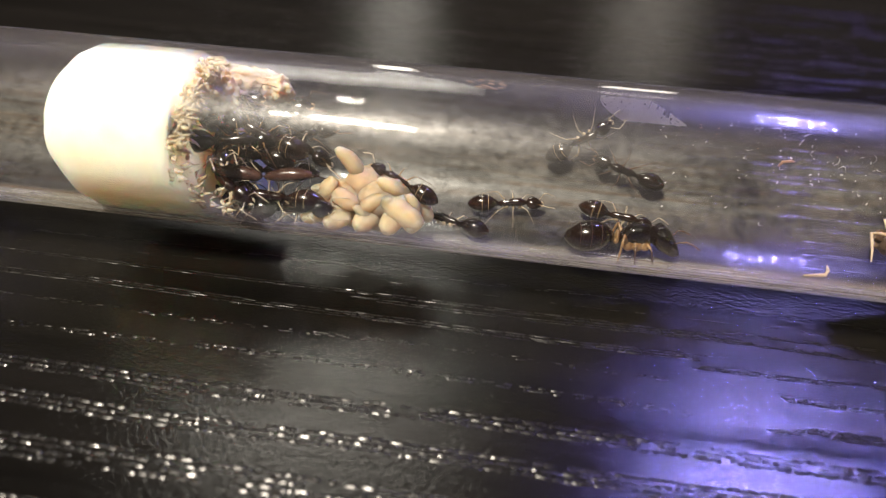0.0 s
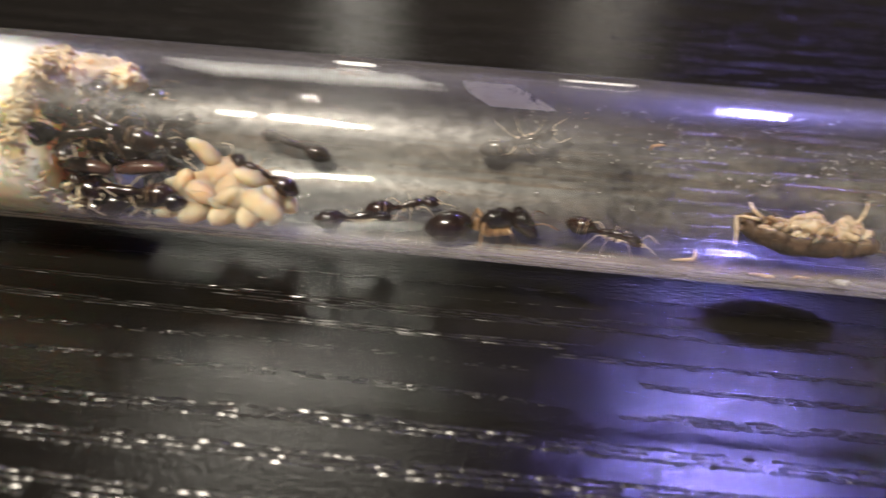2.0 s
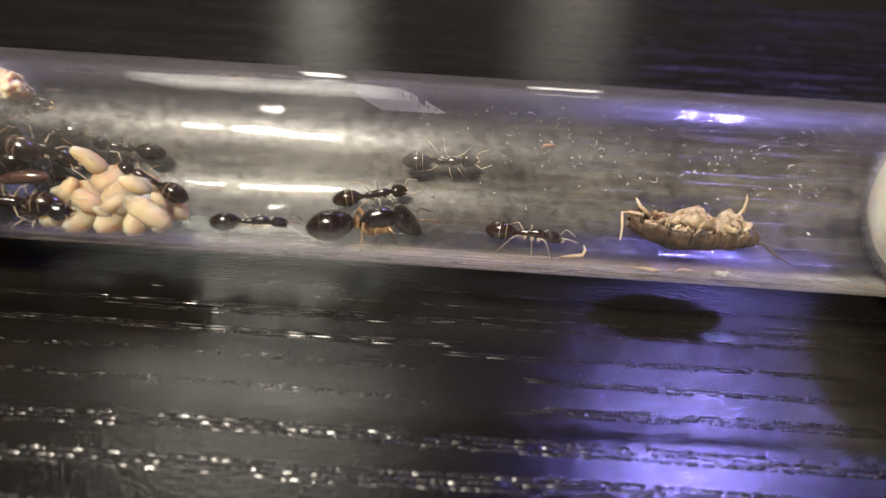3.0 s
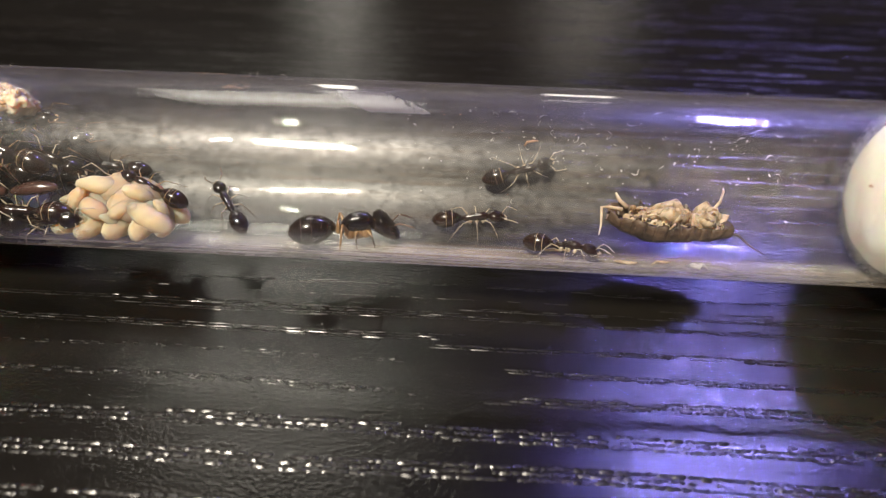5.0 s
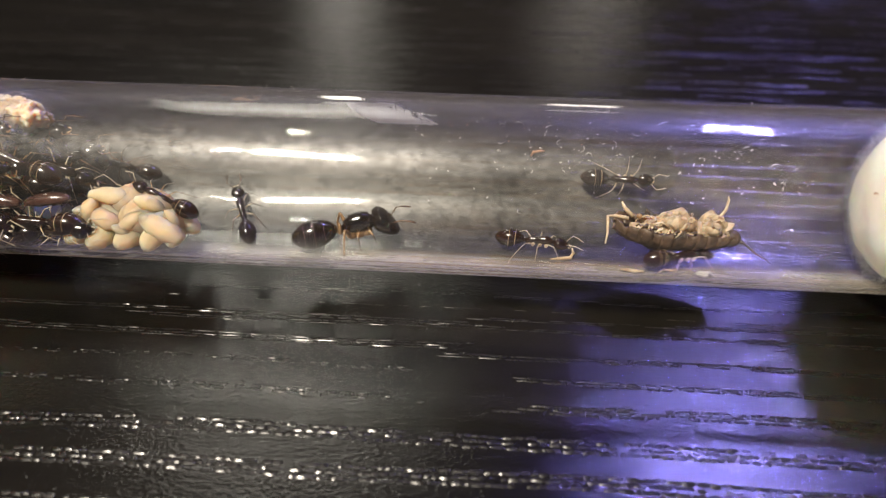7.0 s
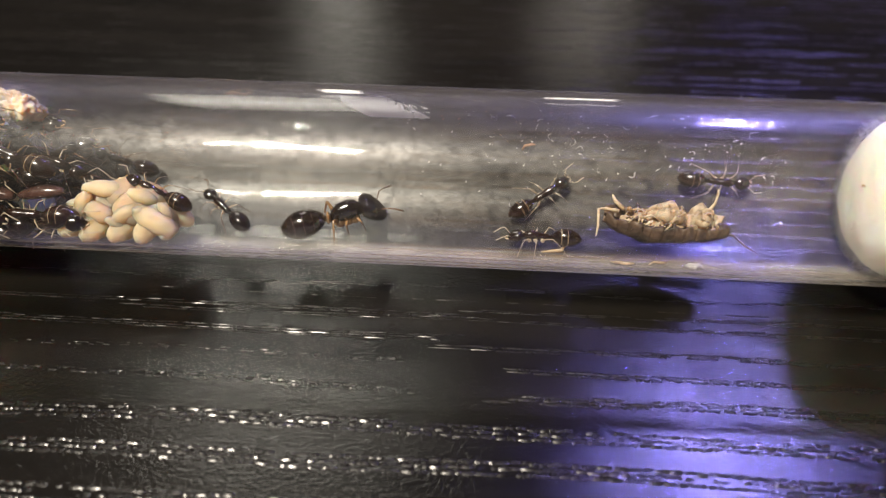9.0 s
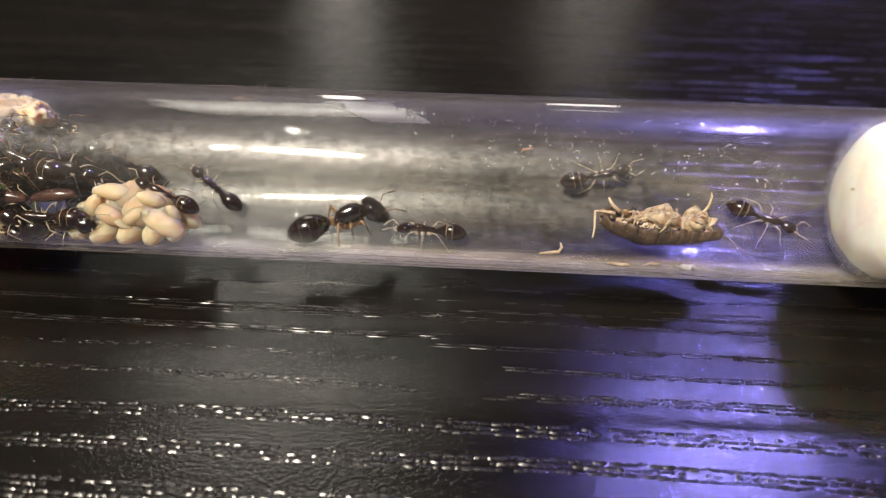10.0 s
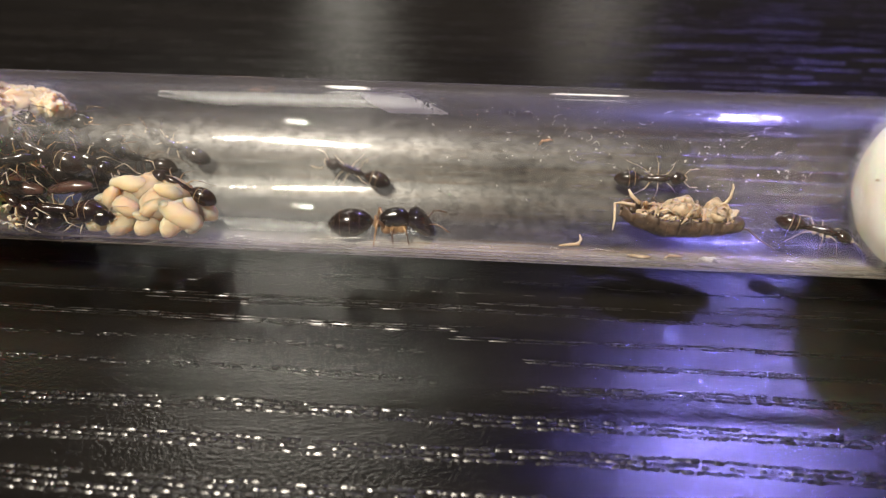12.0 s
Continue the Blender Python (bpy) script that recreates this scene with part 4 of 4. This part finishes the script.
# ---- the dead insect on its back ----
def dead_insect():
    root = empty("dead_insect", pose(31.8 * MM, 0.2 * MM, 1.5 * MM, -14, 3, -3))
    rnd = random.Random(21)
    n = 11
    for k in range(n):
        u0, u1 = k / n, (k + 1.15) / n
        rings = []
        for j in range(4):
            u = u0 + (u1 - u0) * j / 3
            x = -6.2 + 11.2 * u
            w = 2.35 * max(math.sin(math.pi * min(0.06 + 0.9 * u, 0.985)), 0.05) ** 0.6
            d = 2.25 * max(math.sin(math.pi * min(0.08 + 0.86 * u, 0.985)), 0.05) ** 0.5
            outer = []
            for i in range(17):
                c, e = math.cos(math.pi * i / 16), math.sin(math.pi * i / 16) ** 0.8
                rag = 0.3 * noise.noise((x * 0.9, c * 2.5, 0.7)) + 0.24 * noise.noise((x * 2.6, c * 6, 2.0)) + (0.5 * noise.noise((x * 1.4, c * 9, 4.0)) if abs(c) > 0.85 else 0)
                outer.append((x + 0.25 * noise.noise((c * 2, k * 1.7, j * 0.4)), -w * c * (1 + 0.3 * rag), 2.35 - d * e + 0.12 * math.cos(u * 9) + rag))
            inner = [(x, y * 0.9, z + 0.14) for _, y, z in outer[::-1]]
            rings.append(outer + inner)
        bm = bmesh.new()
        ring_loft(bm, rings)
        part("back_plate", bm, PLATE, root, "dry brown overlapping plate")
    # dried pale belly and leg stumps heaped in the boat-shaped back
    bm = bmesh.new()
    for w in ball(bm, (0.1, 0, 1.7), (4.9, 1.7, 0.8), (0, 0, 0), 40, 20):
        w.co += Vector((0, 0, 1)) * (0.35 * noise.noise(w.co * 1.3) + 0.2 * noise.noise(w.co * 3.1))
    part("belly", bm, HUSK, root, "brown-cream dried belly")
    # two heaps of creased, papery skin with a gap between them
    for k in range(26):
        x = (-3.6 + 4.2 * rnd.random() ** 0.8) if k % 5 < 3 else rnd.gauss(2.6, 0.7)
        tall = 0.55 + 0.95 * math.exp(-((x + 0.6) / 1.3) ** 2) + 0.9 * math.exp(-((x - 2.7) / 1.0) ** 2)
        bm = bmesh.new()
        v = ball(bm, (0, 0, 0.4 * tall), (rnd.uniform(0.7, 1.2), rnd.uniform(0.16, 0.34), 0.9 * tall), (0, 0, 0), 22, 14)
        for w in v:
            w.co += Vector((0.35, 0.4, 0.3)) * noise.noise(w.co * 1.5 + Vector((k * 3.7, 1, 2))) + Vector((0.12, 0.2, 0.14)) * noise.noise(w.co * 4.0 + Vector((k, 0, 0)))
        part("belly_fold", bm, RUFFLE, root, "cream papery fold", True, pose(x * MM, rnd.uniform(-1.1, 0.7) * MM, 2.0 * MM, rnd.uniform(-22, 22), rnd.uniform(-20, 20), rnd.uniform(-35, 35)))
    bm = bmesh.new()
    for w in ball(bm, (2.5, -0.9, 2.9), (0.85, 0.7, 0.6), (0, 0, 0), 20, 12):
        w.co += w.co.normalized() * 0.25 * noise.noise(w.co * 1.8)
    part("belly_lump", bm, HUSK, root, "wet ivory lump")
    for k, (x, y) in enumerate(((-2.6, -0.9), (-1.6, 0.3), (-0.7, -0.7), (0.2, 0.5), (2.2, -0.8), (3.0, 0.2), (-3.6, 0.4))):
        bm = bmesh.new()
        limb(bm, [(x, y, 2.2), (x - 0.2, y - 0.1, 2.7 + 0.15 * (k % 2)), (x + 0.3, y - 0.4, 3.1 + 0.15 * (k % 3)), (x + 0.8, y - 0.3, 2.8)], [0.2, 0.15, 0.1, 0.04], 7)
        part("folded_leg", bm, HUSK, root, "cream folded leg")
    for name, pts, rad, mat, label in (
            ("raised_leg", [(3.2, 0.4, 2.4), (3.3, 0.8, 3.2), (3.9, 1.2, 4.0), (3.95, 1.3, 5.0), (3.8, 1.3, 5.4)], [0.25, 0.18, 0.15, 0.12, 0.04], HUSK, "pale curved leg"),
            ("bent_leg", [(-5.0, 0.0, 2.6), (-6.2, 0.0, 2.7), (-6.9, 0.0, 2.6), (-6.85, -1.2, 1.4), (-7.0, -2.0, 0.7)], [0.22, 0.17, 0.15, 0.11, 0.05], HUSK, "cream bent hind leg"),
            ("hind_leg", [(-4.4, 0.8, 2.5), (-5.2, 1.3, 3.0), (-5.6, 1.5, 3.6)], [0.22, 0.2, 0.08], HUSK, "cream short leg"),
            ("feeler", [(4.9, -0.4, 1.7), (5.7, -0.6, 1.7), (6.8, -1.1, 1.0), (8.2, -1.4, 0.4)], [0.16, 0.11, 0.08, 0.04], PLATE, "dark feeler")):
        bm = bmesh.new()
        limb(bm, pts, rad, 8)
        part(name, bm, mat, root, label)
    for k in range(24):
        u = rnd.random()
        x, side = -5.4 + 9.8 * u, rnd.choice((-1, -1, 1))
        w = 2.3 * math.sin(math.pi * (0.06 + 0.88 * u)) ** 0.6
        bm = bmesh.new()
        d = rnd.uniform(0.3, 0.9)
        limb(bm, [(x, side * w * 0.9, 2.5), (x + rnd.uniform(-0.3, 0.3), side * w * 1.02, 2.65 + 0.3 * d), (x + rnd.uniform(-0.7, 0.7), side * w * 1.06, 2.2 + rnd.uniform(-0.9, 1.0) * d)], [0.1, rnd.uniform(0.08, 0.2), 0.03], 6)
        part("rim_shred", bm, rnd.choice((PLATE, PLATE, RUFFLE, HUSK)), root, "torn shred of dry skin")
    bm = bmesh.new()
    ball(bm, (4.6, -0.2, 1.9), (0.8, 0.9, 0.8), (0, 0, 0), 14, 9)
    part("head", bm, PLATE, root, "brown hidden head")
    bm = bmesh.new()
    ball(bm, (-4.1, -0.2, 3.0), (0.28, 0.24, 0.26), (0, 0, 0), 10, 7)
    part("orange_bead", bm, AMBER, root, "small orange bead")
    tagged(root, "dead brown roach-like insect lying on its back, belly dried", "insect")


dead_insect()


def chip(name, at_x, phi, pts, rad, material, label):
    bm = bmesh.new()
    limb(bm, pts, rad, 7)
    tagged(part(name, bm, material, None, label, True, on_tube(at_x, phi, 0, R_IN, 0.0)), "", "debris", "crumbs in the tube")


chip("shed_skin", 21.6, -8, [(-1.6, -0.1, 0.12), (-0.6, 0, 0.2), (0.3, 0.1, 0.25), (0.55, 0.4, 0.6), (0.4, 0.7, 1.0)], [0.06, 0.16, 0.2, 0.16, 0.05], HUSK, "cream hooked scrap of shed skin on the glass")
chip("shed_skin", 27.4, -24, [(-1.1, 0.5, 0.15), (-0.7, 0.0, 0.3), (0.1, -0.3, 0.3), (0.8, 0.0, 0.22), (1.1, 0.5, 0.12)], [0.05, 0.13, 0.17, 0.12, 0.04], HUSK, "cream curled scrap of skin under the dead insect")
chip("shed_skin", 30.6, -20, [(-0.9, -0.3, 0.1), (-0.3, 0.2, 0.22), (0.4, 0.1, 0.2), (1.0, 0.5, 0.1)], [0.04, 0.11, 0.13, 0.05], HUSK, "thin cream scrap of skin under the dead insect")
chip("shed_skin", 33.6, -27, [(-0.7, 0.5, 0.2), (-0.4, 0.0, 0.35), (0.1, -0.2, 0.3), (0.5, 0.2, 0.45), (1.0, -0.2, 0.1)], [0.1, 0.28, 0.34, 0.18, 0.05], DUST, "white torn scrap beside the dead insect")
chip("rust_crumb", 18.6, 82, [(-0.7, -0.3, 0.1), (-0.5, 0.2, 0.25), (0.2, 0.35, 0.2), (0.6, 0.3, 0.1)], [0.1, 0.14, 0.14, 0.06], RUST, "rust-coloured curled crumb stuck to the far wall")


def dust(name, count, seed, x0, x1, p0, p1, small, large, material, label):
    """Dust grains and flakes stuck to the inside of the glass."""
    rnd = random.Random(seed)
    bm = bmesh.new()
    for _ in range(count):
        x, p = rnd.uniform(x0, x1), rnd.gauss((p0 + p1) / 2, (p1 - p0) / 3.2)
        s = small + (large - small) * rnd.random() ** 4
        m = on_tube(x, p, rnd.uniform(0, 360), R_IN, 0.03)
        m.translation /= MM
        m = m @ Matrix.Diagonal((s * rnd.uniform(0.8, 2.2), s * rnd.uniform(0.4, 1.0), s * 0.35, 1))
        bmesh.ops.create_icosphere(bm, subdivisions=1, radius=1.0, matrix=m)
    tagged(part(name, bm, material, None, label, False), "", "dust", "", "stuff")


dust("dust", 260, 31, 4, 48, 50, 120, 0.02, 0.14, DUST, "pale dust and flakes stuck to the far glass wall")
dust("dust", 90, 32, 8, 32, 85, 125, 0.02, 0.09, RUST, "reddish crumbs stuck high on the far glass wall")
dust("dust", 70, 33, -34, 48, -60, 60, 0.018, 0.06, DUST, "fine pale specks on the glass floor")


def lint(count, seed):
    """Short curled threads and flakes of shed skin stuck to the far wall."""
    rnd = random.Random(seed)
    bm = bmesh.new()
    for _ in range(count):
        m = on_tube(rnd.uniform(14, 47), rnd.gauss(82, 20), rnd.uniform(0, 360), R_IN, 0.03)
        m.translation /= MM
        size, bend = 0.18 + 0.9 * rnd.random() ** 2, rnd.uniform(-0.6, 0.6)
        limb(bm, [m @ Vector((size * (u - 0.5), bend * size * (u - 0.5) ** 2 * 4, 0.03)) for u in (0, 0.3, 0.6, 1)], [0.008, rnd.uniform(0.015, 0.07), rnd.uniform(0.015, 0.05), 0.008], 5)
    tagged(part("lint", bm, DUST, None, "pale threads and skin flakes stuck to the far glass wall"), "", "lint", "", "stuff")


lint(75, 41)


def smear():
    """The chalky mark high on the far wall: a straight upper edge, a bowed lower one, nicked where it thins out."""
    rnd = random.Random(6)
    nicks = [(rnd.uniform(0.42, 0.85), rnd.uniform(0.005, 0.012), rnd.uniform(0.15, 0.5)) for _ in range(8)]
    bm = bmesh.new()
    rows = []
    nv, nu = 24, 110
    for j in range(nv + 1):
        v = j / nv
        row = []
        for i in range(nu + 1):
            u = i / nu
            high = 129.5 - 24.0 * max(0, (u - 0.52) / 0.48) ** 0.9 + 1.2 * noise.noise((u * 16, 0, 3))
            low = 129.0 - 25.0 * min(1, u / 0.30) ** 0.45 + 0.8 * noise.noise((u * 18, 5, 3))
            p = radians(high + (min(low, high - 0.3) - high) * v)
            rr = R_IN - 0.03
            row.append(bm.verts.new((0.4 + 8.3 * u, rr * math.sin(p), AXIS - rr * math.cos(p))))
        rows.append(row)
    for j, (a, b) in enumerate(zip(rows, rows[1:])):
        for i in range(nu):
            u, v = i / nu, j / nv
            if any(abs(u - c) < w and v < deep for c, w, deep in nicks) or noise.noise((u * 24, v * 6, 9)) > 0.5:
                continue
            bm.faces.new((a[i], a[i + 1], b[i + 1], b[i]))
    tagged(part("smear", bm, CHALK, None, "chalky white half-moon smear high inside the glass tube"), "", "smear")


smear()


def rust_streaks():
    """Rusty scratches along the top of the glass near the nest, and an orange smudge at their end."""
    rnd = random.Random(12)
    bm = bmesh.new()
    for k in range(16):
        x, p, size = rnd.uniform(-38, -12), rnd.uniform(116, 150), rnd.uniform(3, 12)
        wide = rnd.uniform(0.01, 0.03)
        pts = []
        for i in range(6):
            q = radians(p + 1.2 * noise.noise((k * 3.0, i * 0.5, 0)))
            pts.append((min(x + size * i / 5, -4), (R_OUT + 0.02) * math.sin(q), AXIS - (R_OUT + 0.02) * math.cos(q)))
        limb(bm, pts, [wide * 0.3, wide, wide, wide * 0.8, wide, wide * 0.3], 4)
    tagged(part("rust_streak", bm, DUSK, None, "rust-brown scratches along the top of the glass"), "", "stain", "", "stuff")
    bm = bmesh.new()
    for k in range(12):
        q, x = radians(rnd.uniform(119, 130)), rnd.uniform(-11.4, -8.2)
        at = (x, (R_OUT + 0.02) * math.sin(q), AXIS - (R_OUT + 0.02) * math.cos(q))
        ball(bm, at, (rnd.uniform(0.2, 0.7), 0.09, 0.09), (0, rnd.uniform(-8, 8), 0), 8, 6)
    tagged(part("orange_smudge", bm, RUST, None, "orange smudge on top of the glass"), "", "stain")


rust_streaks()


def stray_hair(x, phi, lean):
    """A short hair standing on the outside of the glass."""
    p = radians(phi)
    out = Vector((0, math.sin(p), -math.cos(p)))
    at = Vector((x, 0, AXIS)) + out * R_OUT
    bm = bmesh.new()
    limb(bm, [at - out * 0.02, at + out * 0.3 + Vector((0.1 * lean, 0, 0)), at + out * 0.55 + Vector((0.4 * lean, 0, 0.05)), at + out * 0.6 + Vector((0.8 * lean, 0, 0))], [0.012, 0.012, 0.01, 0.005], 4)
    tagged(part("stray_hair", bm, DUST, None, "pale stray hair stuck on the outside of the glass"), "", "hair", "hairs on the glass")


for x, phi, lean in ((-7.4, 132, -0.6), (-6.9, 136, 0.3), (-4.2, 133, -0.8), (-3.9, 130, 0.5), (36.8, 134, 0.1), (37.2, 131, -0.4), (-30.2, 133, 0.6), (-34.0, 131, -0.3)):
    stray_hair(x, phi, lean)


# ---- movement ----
def steps(thing, path, swing, pace):
    """Keys an ant along its path; its legs swing by turns while it walks, its feelers sway."""
    walk(thing, [(t, on_tube(x, p, h)) for t, x, p, h in path])
    def speed(t):
        for (t0, x0, p0, h0), (t1, x1, p1, h1) in zip(path, path[1:]):
            if t0 <= t <= t1:
                return (math.hypot(x1 - x0, (p1 - p0) * 0.12) + abs(h1 - h0) * 0.03) / (t1 - t0)
        return 0.0
    legs = [c for c in thing.children if c.name.startswith("leg")]
    for k, ob in enumerate(legs):
        at = ob.matrix_basis.copy()
        rows, reach = [], 0.0
        for i in range(0, 121):
            t = i / 10
            reach += (min(1.0, speed(t) / 6.0) - reach) * 0.5
            turn = swing * reach * math.sin(2 * math.pi * pace * t + math.pi * ((k % 6 + k // 3) % 2))
            rows.append((t, at @ pose(0, 0, 0, 0, 0, turn)))
        walk(ob, rows)
    for k, ob in enumerate([c for c in thing.children if c.name.startswith("antenna")]):
        at = ob.matrix_basis.copy()
        walk(ob, [(i * 0.25, at @ pose(0, 0, 0, 0, 9 * math.sin(i * 1.7 + k * 2), 12 * math.sin(i * 1.1 + k))) for i in range(49)])


def motions():
    steps(queen, QUEEN_PATH, 10, 0.8)
    for thing, path, pace in ((scout, SCOUT_PATH, 2.2), (nurse, NURSE_PATH, 2.0), (runner, RUNNER_PATH, 2.6), (carrier, CARRIER_PATH, 2.4), (climber, CLIMBER_PATH, 1.9)):
        steps(thing, path, 20, pace)
    a, b = raised.matrix_basis.copy(), pose(-20.8 * MM, -1.4 * MM, 6.3 * MM, 0, 12, 10)
    walk(raised, [(0, a), (1.5, a), (3.2, pose(-21.0 * MM, -0.6 * MM, 7.2 * MM, 0, 50, 18)), (4.8, b), (12, b)])


motions()
